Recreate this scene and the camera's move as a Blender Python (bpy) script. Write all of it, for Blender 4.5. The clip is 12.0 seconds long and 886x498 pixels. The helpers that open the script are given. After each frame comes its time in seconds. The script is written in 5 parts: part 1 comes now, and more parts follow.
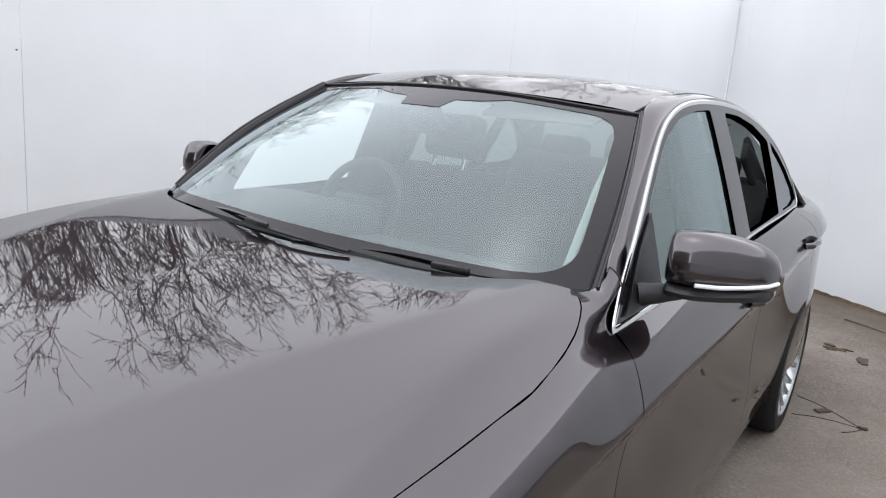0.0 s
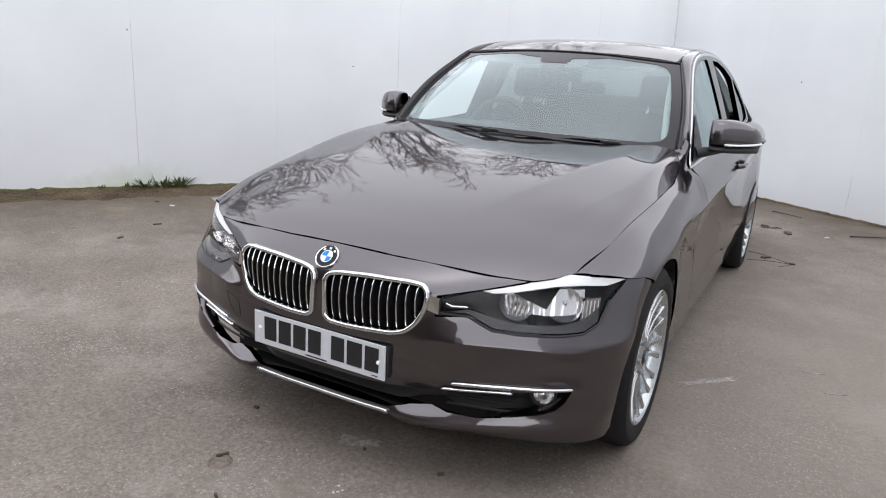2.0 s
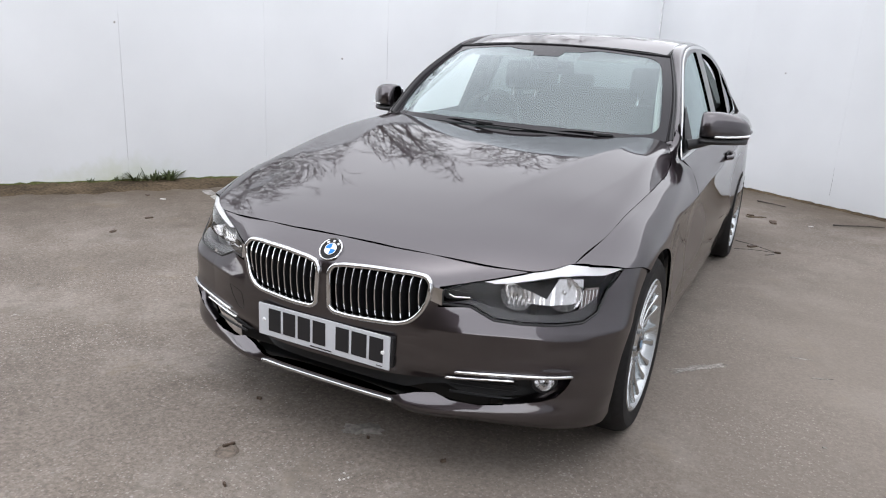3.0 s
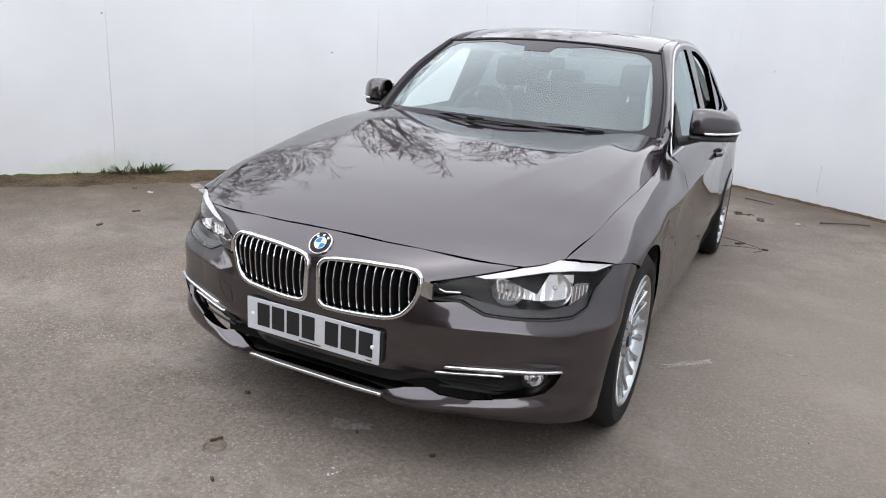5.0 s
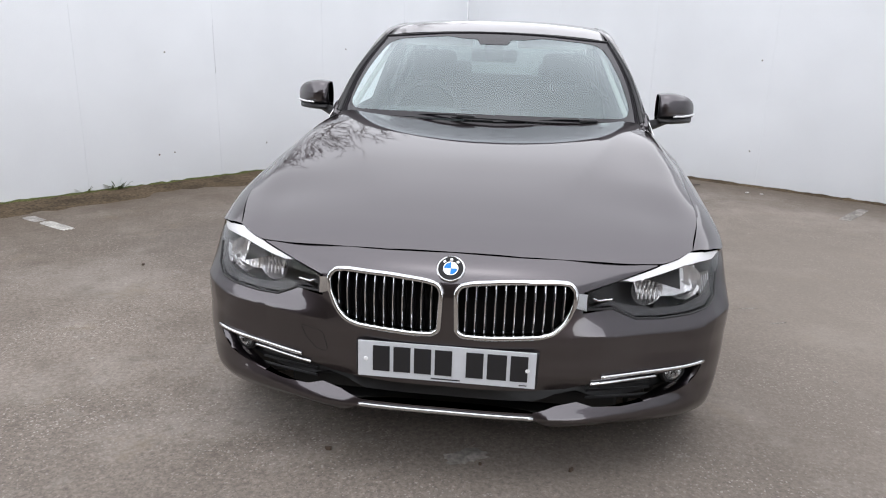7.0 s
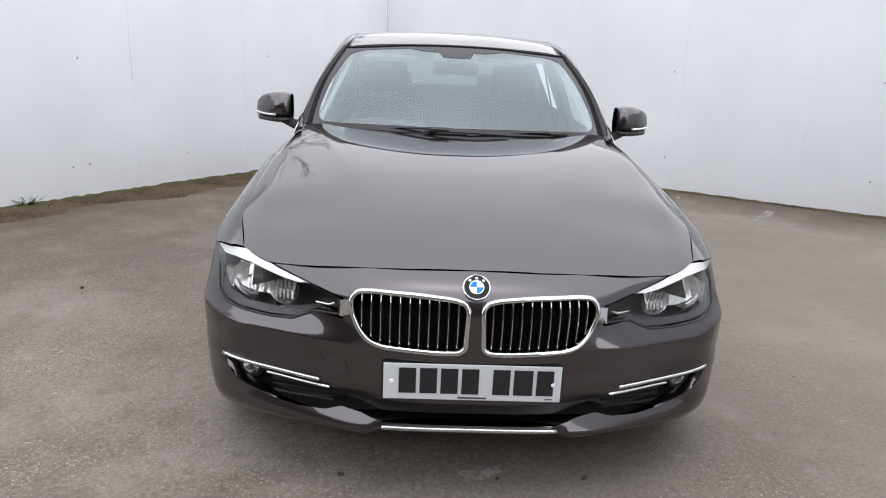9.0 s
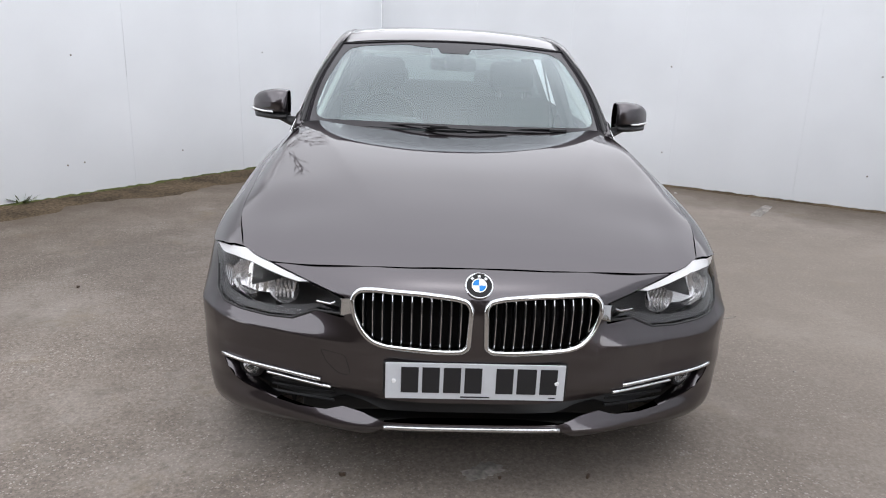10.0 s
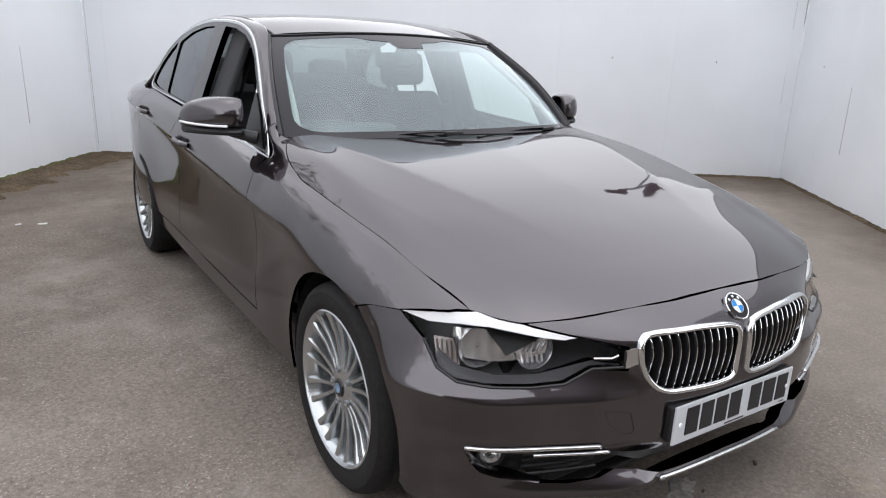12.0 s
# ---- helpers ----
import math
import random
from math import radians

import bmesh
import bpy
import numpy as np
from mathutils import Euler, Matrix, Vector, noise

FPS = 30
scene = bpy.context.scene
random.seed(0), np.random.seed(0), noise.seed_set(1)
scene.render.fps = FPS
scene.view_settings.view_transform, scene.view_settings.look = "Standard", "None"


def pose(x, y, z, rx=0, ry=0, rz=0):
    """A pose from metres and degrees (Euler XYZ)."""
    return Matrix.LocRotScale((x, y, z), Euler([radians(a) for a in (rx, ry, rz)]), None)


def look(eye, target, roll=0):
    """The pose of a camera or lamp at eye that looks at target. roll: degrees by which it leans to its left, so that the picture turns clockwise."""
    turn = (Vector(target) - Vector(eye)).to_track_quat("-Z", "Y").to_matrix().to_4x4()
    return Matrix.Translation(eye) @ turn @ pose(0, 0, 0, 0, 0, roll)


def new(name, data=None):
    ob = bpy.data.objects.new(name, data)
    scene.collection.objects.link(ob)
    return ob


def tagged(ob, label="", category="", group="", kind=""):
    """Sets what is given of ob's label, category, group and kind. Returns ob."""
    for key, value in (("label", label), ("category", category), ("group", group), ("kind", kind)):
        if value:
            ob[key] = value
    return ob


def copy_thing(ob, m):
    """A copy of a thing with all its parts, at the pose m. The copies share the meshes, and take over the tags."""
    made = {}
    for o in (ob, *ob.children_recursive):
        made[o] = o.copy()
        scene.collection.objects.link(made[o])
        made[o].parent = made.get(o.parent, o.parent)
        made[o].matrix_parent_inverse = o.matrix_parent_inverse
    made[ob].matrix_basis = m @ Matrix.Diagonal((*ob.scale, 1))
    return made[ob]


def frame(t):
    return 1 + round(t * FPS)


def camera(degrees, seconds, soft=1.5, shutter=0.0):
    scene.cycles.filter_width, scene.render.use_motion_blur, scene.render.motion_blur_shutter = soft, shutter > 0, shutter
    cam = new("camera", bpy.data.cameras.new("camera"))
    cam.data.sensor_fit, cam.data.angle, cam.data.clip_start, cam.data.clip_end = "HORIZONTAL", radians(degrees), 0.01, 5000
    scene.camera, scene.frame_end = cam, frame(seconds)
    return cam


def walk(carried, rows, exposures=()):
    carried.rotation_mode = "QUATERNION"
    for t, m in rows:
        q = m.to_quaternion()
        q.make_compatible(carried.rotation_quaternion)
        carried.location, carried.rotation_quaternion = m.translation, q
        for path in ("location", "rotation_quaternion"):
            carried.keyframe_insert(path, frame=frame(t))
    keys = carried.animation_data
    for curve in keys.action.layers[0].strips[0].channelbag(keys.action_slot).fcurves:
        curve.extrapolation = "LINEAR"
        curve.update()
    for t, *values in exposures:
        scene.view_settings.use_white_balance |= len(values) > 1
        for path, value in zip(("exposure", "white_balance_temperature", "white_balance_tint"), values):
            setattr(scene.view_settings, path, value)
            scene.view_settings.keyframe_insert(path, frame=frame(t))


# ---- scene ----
cam = camera(64.3, 12.0, 1.1)
PATH = [
    (0, (1.277, 0.212, 1.329), (0.152, 1.813, 0.915), 4.9),
    (0.5, (1.295, -0.481, 1.296), (0.239, 1.168, 0.887), 4.0),
    (1, (1.293, -1.038, 1.284), (0.308, 0.648, 0.851), 3.4),
    (1.5, (1.323, -1.406, 1.284), (0.364, 0.28, 0.798), 3.1),
    (2, (1.332, -1.625, 1.286), (0.398, 0.067, 0.772), 2.9),
    (2.5, (1.315, -1.679, 1.298), (0.407, 0.022, 0.766), 2.7),
    (3, (1.308, -1.69, 1.298), (0.415, 0.017, 0.762), 2.8),
    (3.5, (1.303, -1.692, 1.295), (0.424, 0.02, 0.754), 3.1),
    (5.5, (1.3, -1.687, 1.292), (0.455, 0.04, 0.741), 3.7),
    (6, (1.119, -1.74, 1.276), (0.39, 0.037, 0.721), 4.8),
    (6.5, (0.669, -1.858, 1.293), (0.169, -0.005, 0.732), 4.0),
    (7, (0.205, -1.862, 1.292), (-0.026, 0.047, 0.74), 1.3),
    (7.2, (0.03, -1.875, 1.316), (-0.075, 0.05, 0.783), 0.9),
    (9, (-0.163, -1.87, 1.325), (-0.103, 0.057, 0.792), 2.0),
    (9.5, (-0.163, -1.872, 1.331), (-0.099, 0.054, 0.793), 1.8),
    (10, (-0.181, -1.847, 1.324), (-0.108, 0.076, 0.781), 1.8),
    (10.5, (-0.46, -1.708, 1.293), (-0.264, 0.204, 0.742), 2.9),
    (11, (-0.931, -1.467, 1.308), (-0.427, 0.385, 0.748), 4.7),
    (11.5, (-1.326, -1.223, 1.315), (-0.48, 0.497, 0.746), 4.9),
    (12, (-1.665, -1.036, 1.362), (-0.628, 0.574, 0.786), 1.9),
]
walk(cam, [(t, look(eye, target, roll)) for t, eye, target, roll in PATH], exposures=[(t, ev, 6360, 12) for t, ev in ((0, 0.02), (0.5, -0.22), (1.0, -0.25), (1.5, -0.11), (2.0, 0.01), (2.6, 0.07), (7.0, 0.06), (9.0, 0.02), (12, -0.04))])

# ---- sky and light: an even overcast day ----
world = bpy.data.worlds.new("overcast_sky")
scene.world = world
world.use_nodes = True
wn, wl = world.node_tree.nodes, world.node_tree.links
sky = wn.new("ShaderNodeTexSky")
sky.sky_type, sky.sun_disc = "NISHITA", False
sky.sun_elevation, sky.sun_rotation = radians(80), radians(180)
sky.air_density, sky.dust_density, sky.ozone_density = 1.0, 0.6, 1.0
grey = wn.new("ShaderNodeHueSaturation")
grey.inputs["Saturation"].default_value = 0.1
wl.new(sky.outputs[0], grey.inputs["Color"])
# cloud cover is brightest overhead: a third as bright at the horizon
way, split, ramp, cover = wn.new("ShaderNodeTexCoord"), wn.new("ShaderNodeSeparateXYZ"), wn.new("ShaderNodeMapRange"), wn.new("ShaderNodeMix")
wl.new(way.outputs["Generated"], split.inputs[0])
wl.new(split.outputs["Z"], ramp.inputs[0])
ramp.inputs[1].default_value, ramp.inputs[2].default_value = 0.0, 1.0
ramp.inputs[3].default_value, ramp.inputs[4].default_value = 2.1, 2.3
cover.data_type, cover.blend_type = "RGBA", "MULTIPLY"
cover.inputs[0].default_value = 1
wl.new(grey.outputs[0], cover.inputs[6])
wl.new(ramp.outputs[0], cover.inputs[7])
wl.new(cover.outputs[2], wn["Background"].inputs["Color"])
wn["Background"].inputs["Strength"].default_value = 0.185

sun = new("sun", bpy.data.lights.new("sun", "SUN"))
sun.data.energy, sun.data.angle, sun.data.color = 1.0, radians(178), (1.0, 0.98, 0.96)
sun.matrix_world = look((0, 0, 30), (0, 5.3, 0))


# ---- materials ----
def material(name, colour, rough=0.5, metal=0.0, grain=0.0, grain_size=40.0, stain=0.0, stain_size=1.5, bump=0.0, bump_size=200.0, coat=0.0, spec=0.5, coat_rough=0.03):
    m = bpy.data.materials.new(name)
    m.use_nodes = True
    n, l = m.node_tree.nodes, m.node_tree.links
    b = n["Principled BSDF"]
    b.inputs["Base Color"].default_value = (*colour, 1)
    b.inputs["Roughness"].default_value = rough
    b.inputs["Metallic"].default_value = metal
    b.inputs["Coat Weight"].default_value = coat
    b.inputs["Coat Roughness"].default_value = coat_rough
    b.inputs["Specular IOR Level"].default_value = spec
    b.inputs["Coat IOR"].default_value = 1.80
    co = n.new("ShaderNodeTexCoord")
    socket = None
    for amount, size in ((grain, grain_size), (stain, stain_size)):
        if amount:
            t = n.new("ShaderNodeTexNoise")
            t.inputs["Scale"].default_value, t.inputs["Detail"].default_value = size, 6
            l.new(co.outputs["Object"], t.inputs["Vector"])
            r = n.new("ShaderNodeMapRange")
            r.inputs[1].default_value, r.inputs[2].default_value = 0.3, 0.7
            r.inputs[3].default_value, r.inputs[4].default_value = 1 - amount, 1 + amount
            l.new(t.outputs[0], r.inputs[0])
            x = n.new("ShaderNodeMix")
            x.data_type, x.blend_type = "RGBA", "MULTIPLY"
            x.inputs[0].default_value = 1
            if socket:
                l.new(socket, x.inputs[6])
            else:
                x.inputs[6].default_value = (*colour, 1)
            l.new(r.outputs[0], x.inputs[7])
            socket = x.outputs[2]
    if socket:
        l.new(socket, b.inputs["Base Color"])
    if bump:
        t = n.new("ShaderNodeTexNoise")
        t.inputs["Scale"].default_value, t.inputs["Detail"].default_value = bump_size, 4
        l.new(co.outputs["Object"], t.inputs["Vector"])
        u = n.new("ShaderNodeBump")
        u.inputs["Strength"].default_value, u.inputs["Distance"].default_value = bump, 0.003
        l.new(t.outputs[0], u.inputs["Height"])
        l.new(u.outputs[0], b.inputs["Normal"])
    return m


def glass(name, tint, gloss=(1, 1, 1), straight=0.05, haze=0.0):
    """Thin glass: clear, mirroring more at a glancing view, with haze painted in as a teal veil."""
    m = bpy.data.materials.new(name)
    m.use_nodes = True
    n, l = m.node_tree.nodes, m.node_tree.links
    clear, mirror, mix, f = n.new("ShaderNodeBsdfTransparent"), n.new("ShaderNodeBsdfGlossy"), n.new("ShaderNodeMixShader"), n.new("ShaderNodeLayerWeight")
    clear.inputs[0].default_value = (*tint, 1)
    mirror.inputs["Roughness"].default_value = 0.01
    mirror.inputs[0].default_value = (*gloss, 1)
    f.inputs[0].default_value = 0.5
    power, share = n.new("ShaderNodeMath"), n.new("ShaderNodeMapRange")
    power.operation = "POWER"
    power.inputs[1].default_value = 3.2
    share.inputs[3].default_value, share.inputs[4].default_value = straight, 1
    l.new(f.outputs["Facing"], power.inputs[0])
    l.new(power.outputs[0], share.inputs[0])
    veil, film = n.new("ShaderNodeBsdfDiffuse"), n.new("ShaderNodeMixShader")
    veil.inputs[0].default_value = (0.55, 0.72, 0.72, 1)
    film.inputs[0].default_value = haze
    l.new(clear.outputs[0], film.inputs[1])
    l.new(veil.outputs[0], film.inputs[2])
    l.new(share.outputs[0], mix.inputs[0])
    l.new(film.outputs[0], mix.inputs[1])
    l.new(mirror.outputs[0], mix.inputs[2])
    l.new(mix.outputs[0], n["Material Output"].inputs[0])
    return m


PAINT = material("bronze_metallic_paint", (0.053, 0.0440, 0.0500), 0.28, 1.0, grain=0.08, grain_size=900, coat=1.0, coat_rough=0.015)
PAINT.node_tree.nodes["Principled BSDF"].inputs["Coat IOR"].default_value = 1.82
PAINT.node_tree.nodes["Principled BSDF"].inputs["Specular Tint"].default_value = (0.42, 0.40, 0.40, 1)
CHROME = material("chrome", (0.70, 0.71, 0.72), 0.07, 1.0)
SATIN = material("satin_aluminium", (0.62, 0.63, 0.64), 0.24, 1.0)
BLACK = material("black_plastic", (0.012, 0.012, 0.013), 0.45, bump=0.15, bump_size=500)
GLOSSBLACK = material("gloss_black_trim", (0.01, 0.01, 0.011), 0.12)
FRIT = material("black_glass_border", (0.012, 0.010, 0.013), 0.03, spec=0.4)
MOULDING = material("black_moulding", (0.014, 0.013, 0.015), 0.10, spec=0.42)
# near-black colour stands in for shade in gaps, hollows and undersides
DARK = material("unlit_cavity_black", (0.006, 0.006, 0.006), 0.8)
RUBBER = material("tyre_rubber", (0.016, 0.015, 0.015), 0.8, grain=0.2, grain_size=60, bump=0.3, bump_size=150, spec=0.25)
ALLOY = material("silver_alloy", (0.52, 0.54, 0.55), 0.22, 0.92, grain=0.05, grain_size=300)
CLOTH = material("dark_seat_cloth", (0.034, 0.034, 0.036), 0.85, grain=0.2, grain_size=300)
DASH = material("dark_dashboard", (0.075, 0.078, 0.080), 0.85, spec=0.15, bump=0.2, bump_size=400)
GRIP = material("grey_wheel_leather", (0.035, 0.036, 0.037), 0.6, grain=0.1, grain_size=200)
LINER = material("pale_headliner", (0.42, 0.42, 0.40), 0.9)
SCREEN = glass("windscreen_glass", (0.70, 0.82, 0.79), (0.87, 0.95, 0.98), straight=0.11, haze=0.055)
PANE = glass("side_glass", (0.86, 0.94, 0.91), (0.82, 0.95, 0.96), straight=0.04, haze=0.015)
PRIVACY = glass("privacy_glass", (0.26, 0.29, 0.28), (0.64, 0.65, 0.68), straight=0.04, haze=0.01)
LENS = glass("lamp_cover", (0.97, 0.97, 0.97), straight=0.01)
# flat white in place of the sky mirrored in the brow
BROW = material("sky_white_brow", (0.95, 0.955, 0.96), 0.45)
MARKER = material("rosy_reflector", (0.24, 0.21, 0.20), 0.25, 0.7)
WHITE = material("white_reflector", (0.88, 0.89, 0.90), 0.25)
BOWL = material("bright_reflector", (0.84, 0.84, 0.85), 0.20, 0.85)
HOUSING = material("dark_grey_lamp_housing", (0.05, 0.05, 0.053), 0.45, 0.2)
PLATE = material("white_plate", (0.58, 0.60, 0.63), 0.35, grain=0.02, grain_size=50)
INK = material("black_ink", (0.012, 0.012, 0.014), 0.5)
BLUE = material("blue_enamel", (0.02, 0.22, 0.62), 0.5, spec=0.25)
ENAMEL = material("white_enamel", (0.78, 0.79, 0.80), 0.5, spec=0.25)
PALEBLUE = material("blue_and_white_enamel", (0.20, 0.30, 0.44), 0.4, grain=0.5, grain_size=60)
BAND = material("black_enamel", (0.012, 0.012, 0.013), 0.5, spec=0.25)
WALLPAINT = material("white_board_paint", (0.74, 0.76, 0.78), 0.75, grain=0.02, grain_size=120, stain=0.05, stain_size=0.9, bump=0.08, bump_size=60)


def algae():
    """Thin green growth on the boards where the weeds stand, with a cloudy outline."""
    n, l = WALLPAINT.node_tree.nodes, WALLPAINT.node_tree.links
    b = n["Principled BSDF"]
    last = b.inputs["Base Color"].links[0].from_socket
    at, away, far, cloud, sum_, mask, x = n.new("ShaderNodeNewGeometry"), n.new("ShaderNodeVectorMath"), n.new("ShaderNodeVectorMath"), n.new("ShaderNodeTexNoise"), n.new("ShaderNodeMath"), n.new("ShaderNodeMapRange"), n.new("ShaderNodeMix")
    squash = n.new("ShaderNodeVectorMath")
    away.operation, squash.operation, far.operation, sum_.operation = "SUBTRACT", "MULTIPLY", "LENGTH", "MULTIPLY_ADD"
    away.inputs[1].default_value = (-4.36, 2.62, 0.0)
    squash.inputs[1].default_value = (1.0, 1.0, 2.6)
    l.new(at.outputs["Position"], away.inputs[0])
    l.new(away.outputs[0], squash.inputs[0])
    l.new(squash.outputs[0], far.inputs[0])
    cloud.inputs["Scale"].default_value, cloud.inputs["Detail"].default_value, cloud.inputs["Roughness"].default_value = 5, 8, 0.65
    l.new(at.outputs["Position"], cloud.inputs["Vector"])
    sum_.inputs[1].default_value = 1.1
    l.new(cloud.outputs[0], sum_.inputs[0])
    l.new(far.outputs["Value"], sum_.inputs[2])
    mask.inputs[1].default_value, mask.inputs[2].default_value, mask.inputs[3].default_value, mask.inputs[4].default_value = 0.55, 1.25, 0.5, 0.0
    l.new(sum_.outputs[0], mask.inputs[0])
    x.data_type = "RGBA"
    l.new(mask.outputs[0], x.inputs[0])
    l.new(last, x.inputs[6])
    x.inputs[7].default_value = (0.42, 0.46, 0.24, 1)
    l.new(x.outputs[2], b.inputs["Base Color"])


algae()


def asphalt():
    """Old asphalt: pale stones in a brown-grey binder, scuffs and broad stains."""
    m = material("worn_asphalt", (0.184, 0.158, 0.135), 0.95, grain=0.24, grain_size=55, stain=0.28, stain_size=0.55, bump=0.35, bump_size=170, spec=0.25)
    n, l = m.node_tree.nodes, m.node_tree.links
    b = n["Principled BSDF"]
    last = b.inputs["Base Color"].links[0].from_socket
    co = n.new("ShaderNodeTexCoord")
    cells = n.new("ShaderNodeTexVoronoi")
    cells.inputs["Scale"].default_value = 165
    l.new(co.outputs["Object"], cells.inputs["Vector"])
    shade = n.new("ShaderNodeMapRange")
    shade.inputs[3].default_value, shade.inputs[4].default_value = 0.80, 1.22
    l.new(cells.outputs["Color"], shade.inputs[0])
    x = n.new("ShaderNodeMix")
    x.data_type, x.blend_type = "RGBA", "MULTIPLY"
    x.inputs[0].default_value = 1
    l.new(last, x.inputs[6])
    l.new(shade.outputs[0], x.inputs[7])
    last = x.outputs[2]
    # worn areas show pale stones and dark pits, others are smooth with dust
    wear = n.new("ShaderNodeTexNoise")
    wear.inputs["Scale"].default_value, wear.inputs["Detail"].default_value = 1.6, 6
    l.new(co.outputs["Object"], wear.inputs["Vector"])
    for scale, tone, reach, most in ((62, (0.46, 0.43, 0.39), 0.17, 0.6), (85, (0.06, 0.05, 0.042), 0.20, 0.45), (31, (0.45, 0.42, 0.385), 0.10, 0.6)):
        stones = n.new("ShaderNodeTexVoronoi")
        stones.inputs["Scale"].default_value = scale
        stones.inputs["Randomness"].default_value = 1.0
        shove, grit = n.new("ShaderNodeVectorMath"), n.new("ShaderNodeTexNoise")
        shove.operation = "MULTIPLY_ADD"
        grit.inputs["Scale"].default_value, grit.inputs["Detail"].default_value = scale * 1.3, 3
        l.new(co.outputs["Object"], grit.inputs["Vector"])
        shove.inputs[1].default_value = (0.9 / scale,) * 3
        l.new(grit.outputs["Color"], shove.inputs[0])
        l.new(co.outputs["Object"], shove.inputs[2])
        l.new(shove.outputs[0], stones.inputs["Vector"])
        spot, where, both = n.new("ShaderNodeMapRange"), n.new("ShaderNodeMapRange"), n.new("ShaderNodeMath")
        spot.inputs[1].default_value, spot.inputs[2].default_value = reach * 1.5, reach
        l.new(stones.outputs["Distance"], spot.inputs[0])
        where.inputs[1].default_value, where.inputs[2].default_value = 0.40, 0.60
        where.inputs[3].default_value, where.inputs[4].default_value = 0.15 * most, most
        l.new(wear.outputs[0], where.inputs[0])
        both.operation = "MULTIPLY"
        l.new(spot.outputs[0], both.inputs[0])
        l.new(where.outputs[0], both.inputs[1])
        x = n.new("ShaderNodeMix")
        x.data_type = "RGBA"
        l.new(both.outputs[0], x.inputs[0])
        l.new(last, x.inputs[6])
        x.inputs[7].default_value = (*tone, 1)
        last = x.outputs[2]
    for size, lo, hi, tone, amount, rough in ((1.1, 0.51, 0.70, (0.29, 0.265, 0.238), 0.6, 12), (0.35, 0.52, 0.68, (0.085, 0.070, 0.052), 0.30, 6), (4.5, 0.64, 0.74, (0.36, 0.34, 0.31), 0.45, 8), (2.3, 0.58, 0.74, (0.20, 0.155, 0.10), 0.5, 9), (3.1, 0.50, 0.66, (0.115, 0.097, 0.080), 0.42, 10), (7.5, 0.56, 0.70, (0.26, 0.24, 0.215), 0.38, 10), (14.0, 0.56, 0.68, (0.10, 0.085, 0.070), 0.40, 8), (11.0, 0.66, 0.72, (0.42, 0.405, 0.38), 0.60, 12)):
        t = n.new("ShaderNodeTexNoise")
        t.inputs["Scale"].default_value, t.inputs["Detail"].default_value, t.inputs["Roughness"].default_value = size, rough, 0.65
        l.new(co.outputs["Object"], t.inputs["Vector"])
        r = n.new("ShaderNodeMapRange")
        r.inputs[1].default_value, r.inputs[2].default_value, r.inputs[4].default_value = lo, hi, amount
        l.new(t.outputs[0], r.inputs[0])
        x = n.new("ShaderNodeMix")
        x.data_type = "RGBA"
        l.new(r.outputs[0], x.inputs[0])
        l.new(last, x.inputs[6])
        x.inputs[7].default_value = (*tone, 1)
        last = x.outputs[2]
    # a broad area beside the car worn smooth, its pale tone painting brighter light
    off, span, cloud, sum_, mask, x = n.new("ShaderNodeVectorMath"), n.new("ShaderNodeVectorMath"), n.new("ShaderNodeTexNoise"), n.new("ShaderNodeMath"), n.new("ShaderNodeMapRange"), n.new("ShaderNodeMix")
    off.operation, span.operation, sum_.operation = "SUBTRACT", "LENGTH", "MULTIPLY_ADD"
    off.inputs[1].default_value = (2.5, 2.0, 0)
    l.new(co.outputs["Object"], off.inputs[0])
    l.new(off.outputs[0], span.inputs[0])
    cloud.inputs["Scale"].default_value, cloud.inputs["Detail"].default_value, cloud.inputs["Roughness"].default_value = 1.3, 9, 0.65
    l.new(co.outputs["Object"], cloud.inputs["Vector"])
    sum_.inputs[1].default_value = 2.4
    l.new(cloud.outputs[0], sum_.inputs[0])
    l.new(span.outputs["Value"], sum_.inputs[2])
    mask.inputs[1].default_value, mask.inputs[2].default_value, mask.inputs[3].default_value, mask.inputs[4].default_value = 2.2, 4.4, 0.9, 0.0
    l.new(sum_.outputs[0], mask.inputs[0])
    x.data_type = "RGBA"
    l.new(mask.outputs[0], x.inputs[0])
    l.new(last, x.inputs[6])
    light = n.new("ShaderNodeMix")
    light.data_type = "RGBA"
    light.inputs[0].default_value = 0.62
    l.new(last, light.inputs[6])
    light.inputs[7].default_value = (0.275, 0.240, 0.206, 1)
    l.new(light.outputs[2], x.inputs[7])
    last = x.outputs[2]
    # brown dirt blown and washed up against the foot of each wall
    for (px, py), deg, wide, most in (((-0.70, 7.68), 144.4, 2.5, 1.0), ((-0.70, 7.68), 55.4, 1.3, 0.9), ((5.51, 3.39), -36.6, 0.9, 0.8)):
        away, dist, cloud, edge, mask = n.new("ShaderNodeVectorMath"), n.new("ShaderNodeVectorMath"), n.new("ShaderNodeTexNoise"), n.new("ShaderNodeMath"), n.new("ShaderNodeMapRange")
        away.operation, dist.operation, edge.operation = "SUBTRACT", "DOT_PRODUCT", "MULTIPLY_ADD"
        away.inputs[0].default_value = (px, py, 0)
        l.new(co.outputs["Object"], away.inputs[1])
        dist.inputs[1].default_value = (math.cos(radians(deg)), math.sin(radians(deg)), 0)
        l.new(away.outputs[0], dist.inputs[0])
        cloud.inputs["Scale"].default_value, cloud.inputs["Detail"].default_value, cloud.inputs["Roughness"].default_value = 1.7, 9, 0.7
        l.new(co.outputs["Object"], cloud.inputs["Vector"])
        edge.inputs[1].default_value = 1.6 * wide
